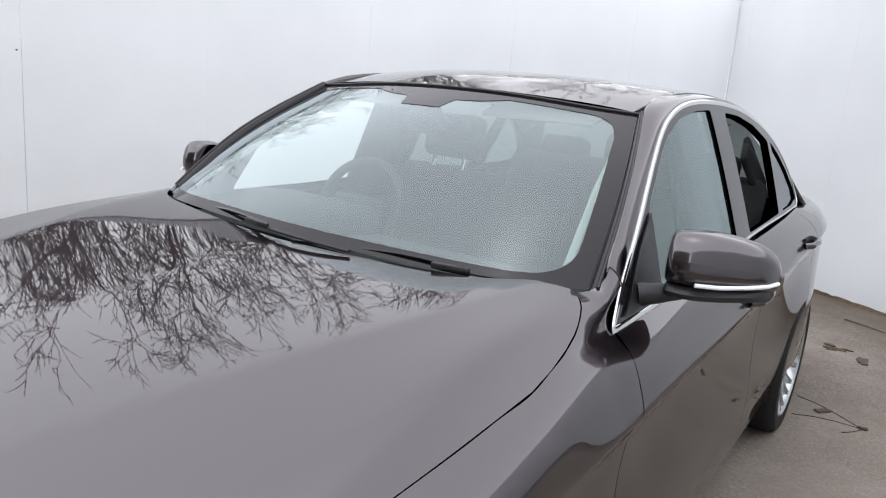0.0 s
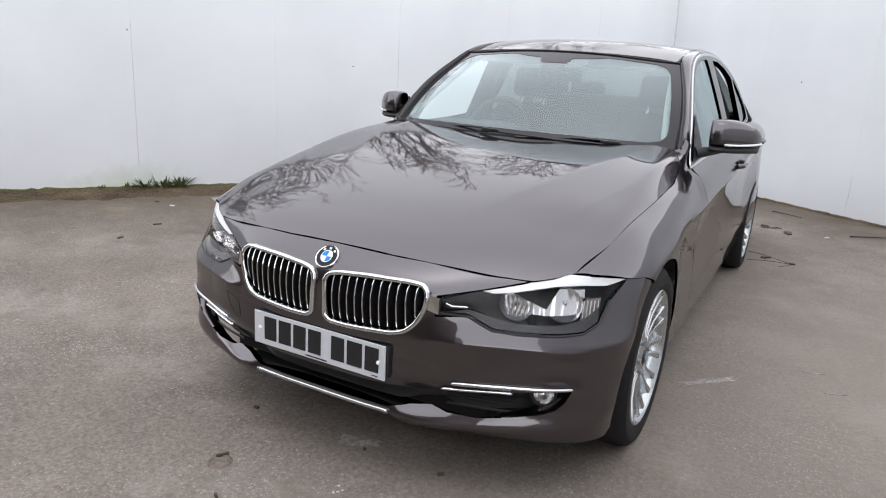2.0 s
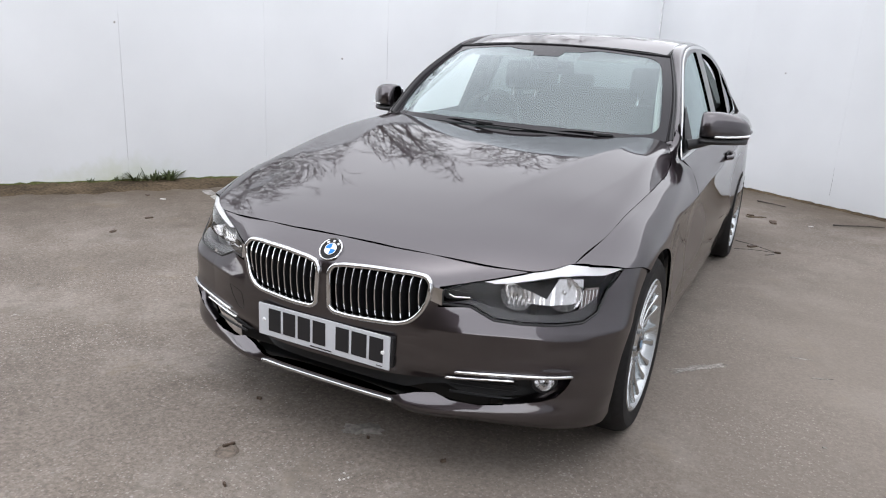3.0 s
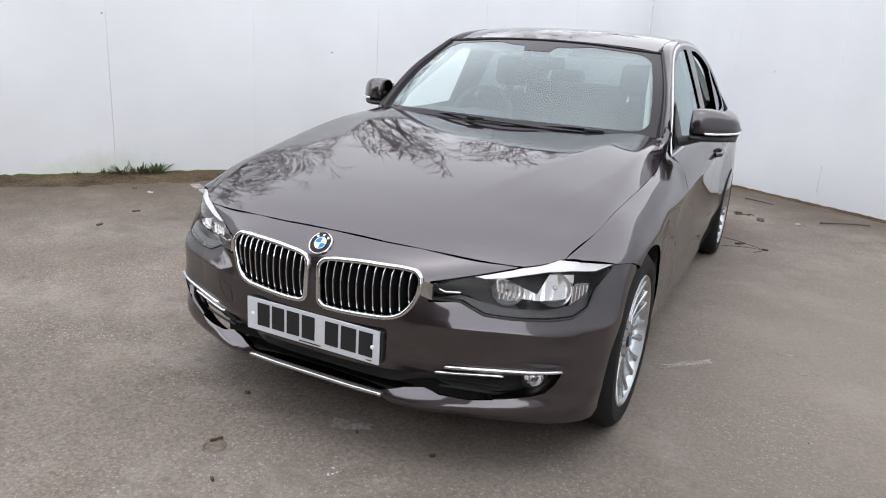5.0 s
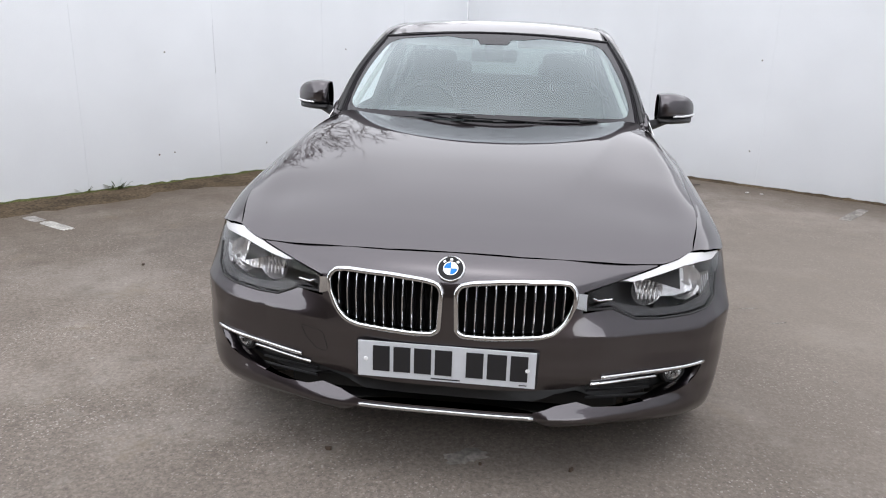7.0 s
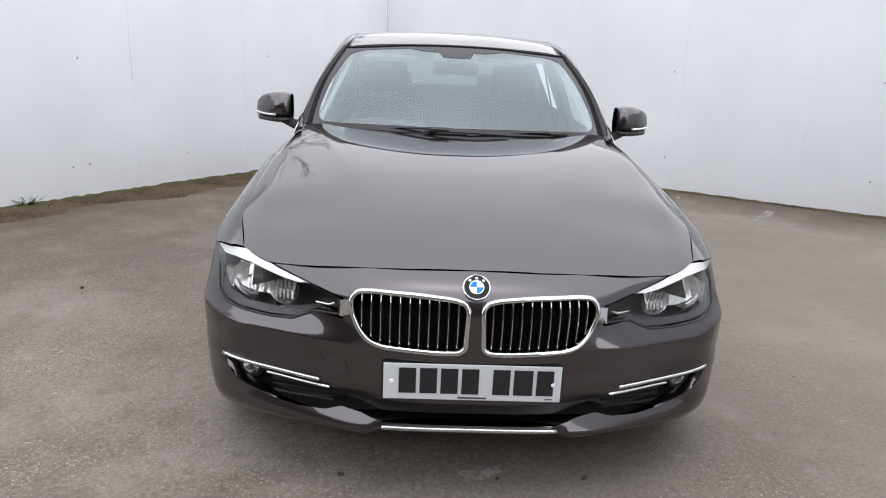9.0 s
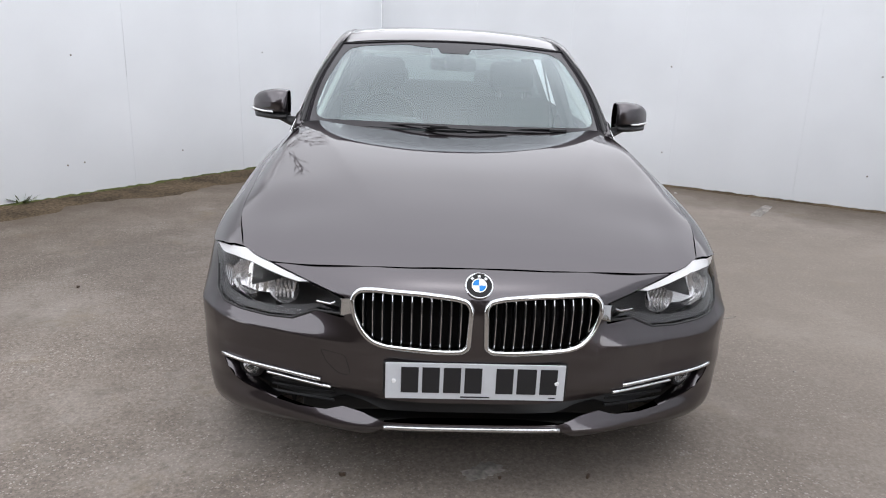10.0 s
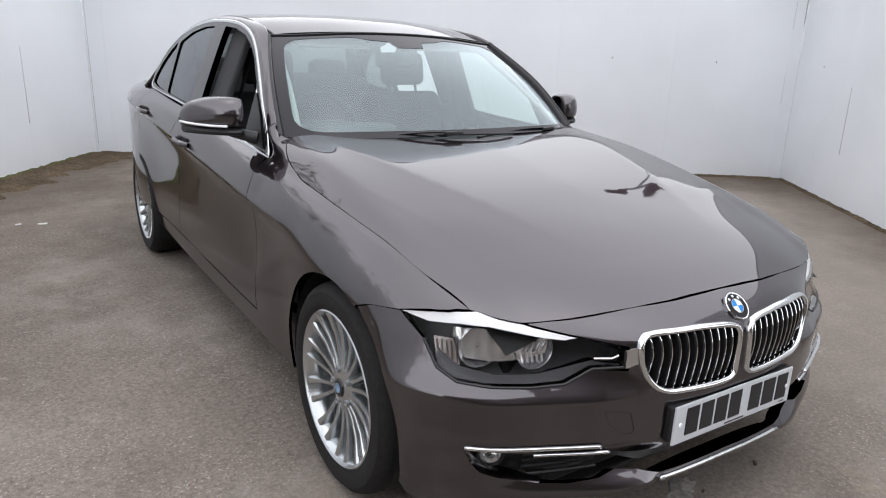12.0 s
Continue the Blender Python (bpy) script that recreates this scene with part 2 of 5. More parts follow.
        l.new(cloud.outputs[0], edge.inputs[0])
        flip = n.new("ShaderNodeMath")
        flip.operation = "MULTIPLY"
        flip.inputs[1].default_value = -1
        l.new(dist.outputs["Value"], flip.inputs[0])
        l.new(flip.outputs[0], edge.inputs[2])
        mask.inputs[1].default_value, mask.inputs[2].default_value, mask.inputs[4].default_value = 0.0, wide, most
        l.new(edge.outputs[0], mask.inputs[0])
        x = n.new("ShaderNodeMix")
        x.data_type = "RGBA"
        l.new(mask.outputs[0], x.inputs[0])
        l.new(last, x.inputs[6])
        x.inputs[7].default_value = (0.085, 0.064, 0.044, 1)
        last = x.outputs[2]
    l.new(last, b.inputs["Base Color"])
    return m


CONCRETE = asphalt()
SOIL = material("dark_soil_and_moss", (0.088, 0.066, 0.043), 1.0, grain=0.5, grain_size=45, stain=0.4, stain_size=3, bump=0.8, bump_size=60, spec=0.1)
MOSS = material("green_moss", (0.085, 0.095, 0.035), 1.0, grain=0.5, grain_size=80, bump=0.8, bump_size=120, spec=0.1)
LEAF = material("weed_leaf", (0.095, 0.125, 0.05), 0.6, grain=0.35, grain_size=20)
LEAF_AND_SHADE = material("leaf_and_cap_shade", (0.075, 0.050, 0.034), 0.8, grain=0.3, grain_size=40)
ROADPAINT = material("worn_white_paint", (0.27, 0.255, 0.235), 0.9, grain=0.35, grain_size=60, stain=0.35, stain_size=9)
PALE = material("pale_grit", (0.55, 0.53, 0.50), 0.9, grain=0.2, grain_size=100)
SCUFF = material("pale_scuff", (0.30, 0.28, 0.255), 0.95, grain=0.35, grain_size=70, stain=0.3, stain_size=12, spec=0.2)
BAYWHITE = material("bay_line_white", (0.37, 0.36, 0.33), 0.9, grain=0.3, grain_size=60, stain=0.35, stain_size=9)
FAINTPAINT = material("nearly_gone_white_paint", (0.215, 0.20, 0.18), 0.9, grain=0.4, grain_size=50, stain=0.4, stain_size=9)
IRON = material("rusty_iron", (0.15, 0.122, 0.098), 0.8, grain=0.4, grain_size=60)
DIM_WALL = material("dimming_wall_dark", (0.10, 0.085, 0.072), 0.9, grain=0.2, grain_size=60, stain=0.3, stain_size=0.8, bump=0.3, bump_size=80)
BARK = material("bare_bark", (0.06, 0.052, 0.045), 0.9, grain=0.3, grain_size=30)
STEEL = material("galvanised_steel", (0.30, 0.31, 0.32), 0.5, 0.6)


# ---- mesh helpers ----
def group_empty(name, m=None, parent=None):
    e = new(name)
    e.empty_display_size = 0.1
    if m:
        e.matrix_world = m
    e.parent = parent
    return e


def mesh_part(name, verts, faces, mat, parent=None, label="", smooth=True, normals=None):
    me = bpy.data.meshes.new(name)
    me.from_pydata([tuple(map(float, v)) for v in verts], [], faces)
    me.materials.append(mat)
    if smooth:
        me.shade_smooth()
    if normals is not None:
        me.normals_split_custom_set_from_vertices([tuple(map(float, q)) for q in normals])
    ob = new(name, me)
    ob.parent = parent
    return tagged(ob, label) if label else ob


def part(name, bm, mat, parent=None, label="", smooth=False, sharp=35):
    me = bpy.data.meshes.new(name)
    bmesh.ops.recalc_face_normals(bm, faces=bm.faces)
    if smooth:
        for f in bm.faces:
            f.smooth = True
        for e in bm.edges:
            if len(e.link_faces) == 2 and e.calc_face_angle(0) > radians(sharp):
                e.smooth = False
    bm.to_mesh(me)
    bm.free()
    me.materials.append(mat)
    ob = new(name, me)
    ob.parent = parent
    return tagged(ob, label) if label else ob


def box(sx, sy, sz, m=Matrix(), bevel=0.0, seg=2, bm=None):
    bm = bm or bmesh.new()
    r = bmesh.ops.create_cube(bm, size=1, matrix=m @ Matrix.Diagonal((sx, sy, sz, 1)))
    if bevel:
        vs = set(r["verts"])
        es = [e for e in bm.edges if e.verts[0] in vs and e.verts[1] in vs]
        bmesh.ops.bevel(bm, geom=es, offset=bevel, segments=seg, profile=0.5, affect="EDGES")
    return bm


def lathe(profile, steps, bm=None, m=Matrix(), closed=False):
    """Turns (x along the axis, radius) pairs round the x axis."""
    bm = bm or bmesh.new()
    rings = []
    for k in range(steps):
        a = 2 * math.pi * k / steps
        rings.append([bm.verts.new(m @ Vector((x, r * math.cos(a), r * math.sin(a)))) for x, r in profile])
    n = len(profile)
    for k in range(steps):
        p, q = rings[k], rings[(k + 1) % steps]
        for i in range(n if closed else n - 1):
            j = (i + 1) % n
            bm.faces.new((p[i], p[j], q[j], q[i]))
    return bm


def tube(points, radius, sides=8, bm=None, taper=None):
    bm = bm or bmesh.new()
    pts = [Vector(p) for p in points]
    rings = []
    for i, p in enumerate(pts):
        d = (pts[min(i + 1, len(pts) - 1)] - pts[max(i - 1, 0)]).normalized()
        s = d.orthogonal().normalized() if i == 0 else (s - d * s.dot(d)).normalized()
        t = d.cross(s)
        r = radius if taper is None else radius + (taper - radius) * i / (len(pts) - 1)
        rings.append([bm.verts.new(p + r * (math.cos(2 * math.pi * k / sides) * s + math.sin(2 * math.pi * k / sides) * t)) for k in range(sides)])
    for a, b in zip(rings, rings[1:]):
        for k in range(sides):
            bm.faces.new((a[k], a[(k + 1) % sides], b[(k + 1) % sides], b[k]))
    bm.faces.new(rings[0])
    bm.faces.new(rings[-1][::-1])
    return bm


# natural cubic splines
def spline_weights(knots, t):
    k, t = np.asarray(knots, float), np.atleast_1d(np.asarray(t, float))
    n = len(k)
    h = np.diff(k)
    a, b = np.eye(n), np.zeros((n, n))
    for i in range(1, n - 1):
        a[i, i - 1], a[i, i], a[i, i + 1] = h[i - 1], 2 * (h[i - 1] + h[i]), h[i]
        b[i, i - 1], b[i, i], b[i, i + 1] = 6 / h[i - 1], -6 / h[i - 1] - 6 / h[i], 6 / h[i]
    d = np.linalg.solve(a, b)
    i = np.clip(np.searchsorted(k, t) - 1, 0, n - 2)
    hh = h[i]
    p, q = (k[i + 1] - t) / hh, (t - k[i]) / hh
    w = np.zeros((len(t), n))
    r = np.arange(len(t))
    w[r, i] += p
    w[r, i + 1] += q
    inside = ((p >= 0) & (q >= 0))[:, None]
    w += inside * (((p ** 3 - p) * hh ** 2 / 6)[:, None] * d[i] + ((q ** 3 - q) * hh ** 2 / 6)[:, None] * d[i + 1])
    return w


def curve(points, n):
    """n points on a smooth curve through the given ones, spaced by length."""
    p = np.array(points, float)
    s = np.concatenate([[0], np.cumsum(np.linalg.norm(np.diff(p, axis=0), axis=1))])
    return spline_weights(s, np.linspace(0, s[-1], n)) @ p


class Sheet:
    """A smooth surface through sections: at(u, v) gives points."""

    def __init__(self, us, rows):
        self.us, self.rows = list(us), np.array(rows, float)
        self.vs = list(range(self.rows.shape[1]))

    def at(self, u, v):
        return np.einsum("pi,ijk,pj->pk", spline_weights(self.us, u), self.rows, spline_weights(self.vs, v))


def inside(poly, p):
    x, y = p[:, 0], p[:, 1]
    hit = np.zeros(len(p), bool)
    q = np.roll(poly, -1, axis=0)
    for (x0, y0), (x1, y1) in zip(poly, q):
        if y0 != y1:
            hit ^= ((y0 > y) != (y1 > y)) & (x < (x1 - x0) * (y - y0) / (y1 - y0) + x0)
    return hit


def edge_distance(poly, p):
    best = np.full(len(p), 1e9)
    for a, b in zip(poly, np.roll(poly, -1, axis=0)):
        d = b - a
        t = np.clip(((p - a) @ d) / max(d @ d, 1e-12), 0, 1)
        best = np.minimum(best, np.linalg.norm(p - a - t[:, None] * d, axis=1))
    return best


def dense(loop, step):
    out = []
    q = np.roll(loop, -1, axis=0)
    for a, b in zip(loop, q):
        n = max(1, int(math.ceil(np.linalg.norm(b - a) / step)))
        out += [a + (b - a) * i / n for i in range(n)]
    return np.array(out)


def inset(loop, d):
    """The loop drawn in by d."""
    p, q = np.roll(loop, 1, axis=0), np.roll(loop, -1, axis=0)
    t0, t1 = loop - p, q - loop
    t0, t1 = (t / np.maximum(np.linalg.norm(t, axis=1), 1e-9)[:, None] for t in (t0, t1))
    area = 0.5 * np.sum(loop[:, 0] * q[:, 1] - q[:, 0] * loop[:, 1])
    n = np.stack([-(t0 + t1)[:, 1], (t0 + t1)[:, 0]], 1) * (1 if area > 0 else -1)
    n /= np.maximum(np.linalg.norm(n, axis=1), 1e-9)[:, None]
    return loop + n * d


def panel(name, place, outline, mat, parent, holes=(), step=0.02, gap=0.0, flange=0.015, out=(1, 0, 0), mirror=False, label="", lift=0.0, hole_flange=None):
    """A sheet-metal panel: the outline and holes lie in place()'s flat domain (both axes about metric); its edges are folded in."""
    from mathutils.geometry import delaunay_2d_cdt
    ring = dense(np.array(outline, float), step)
    if gap:
        ring = inset(ring, gap)
    loops = [ring] + [dense(np.array(h, float), step * 0.7) for h in holes]
    lo, hi = ring.min(0), ring.max(0)
    g = np.stack(np.meshgrid(np.arange(lo[0] + step / 2, hi[0], step), np.arange(lo[1] + step / 2, hi[1], step)), -1).reshape(-1, 2)
    keep = inside(ring, g)
    for h in loops[1:]:
        keep &= ~inside(h, g)
    for h in loops:
        keep[keep] = edge_distance(h, g[keep]) > step * 0.45
    pts = np.concatenate(loops + [g[keep]])
    edges, start = [], 0
    for h in loops:
        edges += [(start + i, start + (i + 1) % len(h)) for i in range(len(h))]
        start += len(h)
    co, _, faces, *_ = delaunay_2d_cdt([Vector(p) for p in pts], edges, [], 0, 1e-7)
    co = np.array([tuple(c) for c in co])
    tri = np.array([f for f in faces if len(f) == 3])
    mid = co[tri].mean(1)
    ok = inside(ring, mid)
    for h in loops[1:]:
        ok &= ~inside(h, mid)
    tri = tri[ok]

    def both(p):
        e = 1e-3
        a = place(p)
        n = np.cross(place(p + [e, 0]) - place(p - [e, 0]), place(p + [0, e]) - place(p - [0, e]))
        n /= np.maximum(np.linalg.norm(n, axis=1), 1e-12)[:, None]
        return a, n

    v, n = both(co)
    if np.sum(n @ np.array(out, float)) < 0:
        n = -n
    flip = np.sum(np.cross(v[tri[:, 1]] - v[tri[:, 0]], v[tri[:, 2]] - v[tri[:, 0]]) * n[tri[:, 0]]) < 0
    if flip:
        tri = tri[:, ::-1]
    v = v + n * lift
    verts, normals, fs = list(v), list(n), [tuple(map(int, f)) for f in tri]
    for i, h in enumerate(loops):
        d = flange if i == 0 or hole_flange is None else hole_flange
        if not d:
            continue
        a, m = both(h)
        if np.sum(m @ np.array(out, float)) < 0:
            m = -m
        a = a + m * lift
        t = np.roll(a, -1, axis=0) - np.roll(a, 1, axis=0)
        s = np.cross(t, m)
        s /= np.maximum(np.linalg.norm(s, axis=1), 1e-12)[:, None]
        b, k = len(verts), len(h)
        verts += list(a) + list(a - m * d)
        normals += list(s) + list(s)
        fs += [(b + j, b + (j + 1) % k, b + k + (j + 1) % k, b + k + j) for j in range(k)]
    if mirror:
        verts = [(-x, y, z) for x, y, z in verts]
        normals = [(-x, y, z) for x, y, z in normals]
        fs = [f[::-1] for f in fs]
    return mesh_part(name, verts, fs, mat, parent, label, normals=normals)


def loft(name, curves, mat, parent=None, nu=40, nv=12, label="", mirror=False, thick=0.0, flip=False, normals=True):
    """A smooth surface through curves (each a list of points), the first to the last."""
    rows = [curve(c, nu) for c in curves]
    sh = np.array(rows)
    w = spline_weights(range(len(rows)), np.linspace(0, len(rows) - 1, nv))
    g = np.einsum("ij,jkl->ikl", w, sh)
    verts = g.reshape(-1, 3)
    fs = [(i * nu + j, i * nu + j + 1, (i + 1) * nu + j + 1, (i + 1) * nu + j) for i in range(nv - 1) for j in range(nu - 1)]
    if flip:
        fs = [f[::-1] for f in fs]
    verts = [tuple(v) for v in verts]
    if mirror:
        verts = [(-x, y, z) for x, y, z in verts]
        fs = [f[::-1] for f in fs]
    ob = mesh_part(name, verts, fs, mat, parent, label)
    if thick:
        m = ob.modifiers.new("thickness", "SOLIDIFY")
        m.thickness, m.offset = thick, -1
    return ob


def ribbon(name, points, normals, width, height, mat, parent=None, closed=False, label="", mirror=False):
    """A moulding along points: a bevelled strip of that width, standing proud by height along the normals."""
    p, n = np.array(points, float), np.array(normals, float)
    t = np.roll(p, -1, axis=0) - np.roll(p, 1, axis=0)
    if not closed:
        t[0], t[-1] = p[1] - p[0], p[-1] - p[-2]
    s = np.cross(t, n)
    s /= np.linalg.norm(s, axis=1)[:, None]
    shape = [(-0.5, -0.3), (-0.5, 0.35), (-0.33, 0.85), (0, 1), (0.33, 0.85), (0.5, 0.35), (0.5, -0.3)]
    k = len(shape)
    verts = [p[i] + s[i] * a * width + n[i] * b * height for i in range(len(p)) for a, b in shape]
    m = len(p)
    fs = [(i * k + j, i * k + j + 1, ((i + 1) % m) * k + j + 1, ((i + 1) % m) * k + j) for i in range(m if closed else m - 1) for j in range(k - 1)]
    if not closed:
        fs += [tuple(range(k))[::-1], tuple((m - 1) * k + j for j in range(k))]
    if mirror:
        verts = [(-x, y, z) for x, y, z in verts]
        fs = [f[::-1] for f in fs]
    return mesh_part(name, verts, fs, mat, parent, label)


# ---- the yard ----
def flat_dir(deg):
    return Vector((math.cos(radians(deg)), math.sin(radians(deg)), 0))


CORNER, ALONG_LEFT, ALONG_BACK = Vector((-0.70, 7.68, 0)), flat_dir(234.4), flat_dir(-34.6)
FAR_CORNER = CORNER + 7.55 * ALONG_BACK
ALONG_RIGHT = flat_dir(233.4)
WALL_HEIGHT = 2.50


def hoarding(name, start, along, joints, label, cracks=()):
    """A wall of tall painted boards, butted with narrow joints, before a solid backing."""
    length = joints[-1]
    side = Vector((-along.y, along.x, 0))
    if side.dot(Vector((0, 1, 0)) - start) > 0:
        side = -side
    turn = Matrix((( along.x, side.x, 0, start.x), (along.y, side.y, 0, start.y), (0, 0, 1, 0), (0, 0, 0, 1)))
    e = group_empty(name, turn)
    tagged(e, label, "wall", kind="structure")
    part("backing", box(length - joints[0], 0.08, WALL_HEIGHT - 0.02, pose((length + joints[0]) / 2, 0.064, (WALL_HEIGHT - 0.02) / 2)), WALLPAINT, e)
    for a, b in zip(joints, joints[1:]):
        part("board", box(b - a - 0.0008, 0.018, WALL_HEIGHT, pose((a + b) / 2, 0.009, WALL_HEIGHT / 2 + 0.006), 0.0006, 1), WALLPAINT, e)
    part("capping", box(length - joints[0], 0.12, 0.03, pose((length + joints[0]) / 2, 0.055, WALL_HEIGHT + 0.022), 0.004, 1), STEEL, e)
    # where the filler has fallen out of a joint
    for x, low, high, wide in cracks:
        mid = 0.5 * (low + high)
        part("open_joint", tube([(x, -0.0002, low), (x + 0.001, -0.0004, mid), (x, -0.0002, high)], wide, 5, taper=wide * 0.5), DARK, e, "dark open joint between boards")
    return e


hoarding("wall_left", CORNER, ALONG_LEFT, [0.0, 1.13, 2.35, 3.63, 4.90, 6.17, 7.42, 8.67, 9.92], "white painted board hoarding with weeds at its foot", [(1.13, 0.45, 1.15, 0.0022), (3.63, 1.0, 1.5, 0.0009), (6.17, 0.2, 1.5, 0.0008)])
hoarding("wall_back", CORNER, ALONG_BACK, [0.0, 0.2, 1.41, 2.63, 3.85, 5.06, 6.26, 7.43, 7.55], "white painted board hoarding, slightly stained at the foot", [(0.02, 0.1, 2.45, 0.0016), (2.63, 0.12, 0.4, 0.0009), (7.43, 1.55, 2.0, 0.0012), (7.43, 0.8, 1.15, 0.0009), (7.535, 1.6, 2.45, 0.0028)])
hoarding("wall_right", FAR_CORNER, ALONG_RIGHT, [0.0, 1.22, 2.44, 3.66, 4.88, 6.10], "white painted board hoarding meeting the back wall", [(1.22, 0.45, 1.05, 0.0020), (3.66, 0.9, 1.4, 0.0010)])

# an unseen wall added behind the camera to dim the car's front
dimmer = part("dimming_wall", box(17, 0.3, 4.6, pose(-6.0, -6.6, 2.3), 0.01, 1), DIM_WALL)
tagged(dimmer, "unseen plain dark wall added to dim the car's front", "wall", kind="structure")

bm = bmesh.new()
bmesh.ops.create_grid(bm, x_segments=1, y_segments=1, size=400)
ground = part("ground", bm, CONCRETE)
tagged(ground, "worn grey asphalt yard with pale stains", "ground", kind="structure")


def patch(name, centre, long, wide, turn, mat, label, category, height=0.004, ragged=0.25, n=40, kind="", seed=1):
    """A thin, ragged-edged patch lying on the ground."""
    rnd = random.Random(seed)
    bm = bmesh.new()
    ring = []
    for k in range(n):
        a = 2 * math.pi * k / n
        c, q = math.cos(a), math.sin(a)
        f = 1 - ragged * rnd.random()
        sq = 1 / max(abs(c), abs(q)) ** 0.8
        ring.append((0.5 * long * c * f * sq, 0.5 * wide * q * f * sq))
    top = [bm.verts.new((x * 0.97, y * 0.97, height)) for x, y in ring]
    low = [bm.verts.new((x, y, 0.0005)) for x, y in ring]
    mid = bm.verts.new((0, 0, height * 1.2))
    for k in range(n):
        j = (k + 1) % n
        bm.faces.new((top[k], top[j], mid))
        bm.faces.new((low[k], low[j], top[j], top[k]))
    ob = part(name, bm, mat, smooth=True)
    ob.matrix_world = pose(centre[0], centre[1], 0, 0, 0, turn)
    return tagged(ob, label, category, kind=kind)


def verge(name, start, along, length, width, mat, label, seed, lift=0.006, crumbs=0):
    """A ragged strip of dirt along the foot of a wall."""
    rnd = random.Random(seed)
    side = Vector((-along.y, along.x, 0))
    if side.dot(Vector((0, 1, 0)) - start) < 0:
        side = -side
    n = int(length / 0.05)
    rows = []
    bm = bmesh.new()
    for i in range(n + 1):
        t = length * i / n
        w = width * (0.55 + 0.9 * noise.noise(Vector((t * 1.3, seed, 0))) * 0.6 + 0.5 * noise.noise(Vector((t * 6, seed, 3))) * 0.5 + 0.3)
        w = max(0.02, w)
        rows.append([bm.verts.new(start + along * t + side * (w * f) + Vector((0, 0, lift * h * (0.7 + 0.6 * rnd.random()) + 0.001))) for f, h in ((0.0, 2.6), (0.25, 2.0), (0.5, 1.3), (0.8, 0.7), (1.0, 0.0))])
    for a, b in zip(rows, rows[1:]):
        for k in range(4):
            bm.faces.new((a[k], a[k + 1], b[k + 1], b[k]))
    return tagged(part(name, bm, mat, smooth=True), label, "dirt", kind="structure")


verge("verge_left", CORNER + ALONG_LEFT * 0.05, ALONG_LEFT, 9.6, 0.52, SOIL, "brown soil and leaf mould along the wall foot", 3)
verge("verge_left_moss", CORNER + ALONG_LEFT * 0.1, ALONG_LEFT, 9.5, 0.05, MOSS, "green moss in the wall foot", 8, lift=0.010)
verge("verge_back", CORNER + ALONG_BACK * 0.05, ALONG_BACK, 7.4, 0.07, SOIL, "thin line of dirt along the wall foot", 5)
verge("verge_right", FAR_CORNER + ALONG_RIGHT * 0.05, ALONG_RIGHT, 6.0, 0.05, SOIL, "thin line of dirt along the wall foot", 6)


def weed(x, y, size, n, seed, label):
    """A clump of narrow pointed leaves on short stems."""
    rnd = random.Random(seed)
    e = group_empty("weed", pose(x, y, 0))
    tagged(e, label, "weed", group="weeds along the wall")
    for k in range(n):
        a, lean, h = rnd.uniform(0, 6.28), rnd.uniform(0.25, 0.95), size * rnd.uniform(0.5, 1.0)
        d = Vector((math.cos(a), math.sin(a), 0))
        bm = bmesh.new()
        side = Vector((-d.y, d.x, 0))
        w = size * rnd.uniform(0.05, 0.10)
        base = d * rnd.uniform(0, 0.4) * size
        prev = None
        for t, ww in ((0, 0.15), (0.3, 0.7), (0.6, 1.0), (0.85, 0.6), (1, 0.05)):
            p = base + d * lean * h * t + Vector((0, 0, h * (t - 0.45 * lean * t * t) + 0.004))
            row = [bm.verts.new(p - side * w * ww), bm.verts.new(p + Vector((0, 0, w * 0.3))), bm.verts.new(p + side * w * ww)]
            if prev:
                bm.faces.new((prev[0], prev[1], row[1], row[0]))
                bm.faces.new((prev[1], prev[2], row[2], row[1]))
            prev = row
        part("leaf", bm, LEAF, e, smooth=True)
    return e


weed(-4.07, 2.93, 0.15, 40, 1, "tall green weed growing at the wall foot")
weed(-4.15, 2.82, 0.17, 30, 2, "green weed beside a taller one at the wall foot")
weed(-4.25, 2.69, 0.13, 30, 6, "small green weed beside a taller one")
weed(-4.36, 2.57, 0.09, 24, 7, "low green weed at the wall foot")
weed(-4.48, 2.39, 0.07, 18, 9, "low green weed at the wall foot")
weed(-3.42, 3.90, 0.12, 28, 3, "low green weed at the wall foot")
weed(-3.58, 3.69, 0.09, 20, 4, "seedling weed at the wall foot")
weed(-3.98, 3.22, 0.07, 16, 5, "low spreading weed at the wall foot")
patch("bay_line", (-3.13, 2.645), 0.38, 0.10, -27, BAYWHITE, "bright worn end of a white painted bay line", "road marking", 0.003, 0.14, 60, "structure", 2)
patch("bay_line", (-3.41, 2.79), 0.22, 0.10, -27, ROADPAINT, "worn end of a white painted bay line", "road marking", 0.003, 0.12, 60, "structure", 2)
patch("bay_line", (2.95, 4.34), 0.66, 0.10, 53, FAINTPAINT, "worn end of a white painted bay line", "road marking", 0.003, 0.15, 60, "structure", 3)
patch("scuff", (0.99, 1.41), 0.34, 0.06, 48, SCUFF, "faint pale scuff on the asphalt", "scuff", 0.002, 0.6, 50, "structure", 4)
for x, y, a, b, turn in ((1.39, 1.805, 0.12, 0.018, 14), (1.485, 1.61, 0.11, 0.014, 20), (1.13, 1.90, 0.022, 0.014, 0), (1.50, 0.96, 0.022, 0.016, 40)):
    patch("scuff", (x, y), a, b, turn, SCUFF, "faint pale scuff on the asphalt", "scuff", 0.002, 0.7, 26, "structure", int(100 * x))
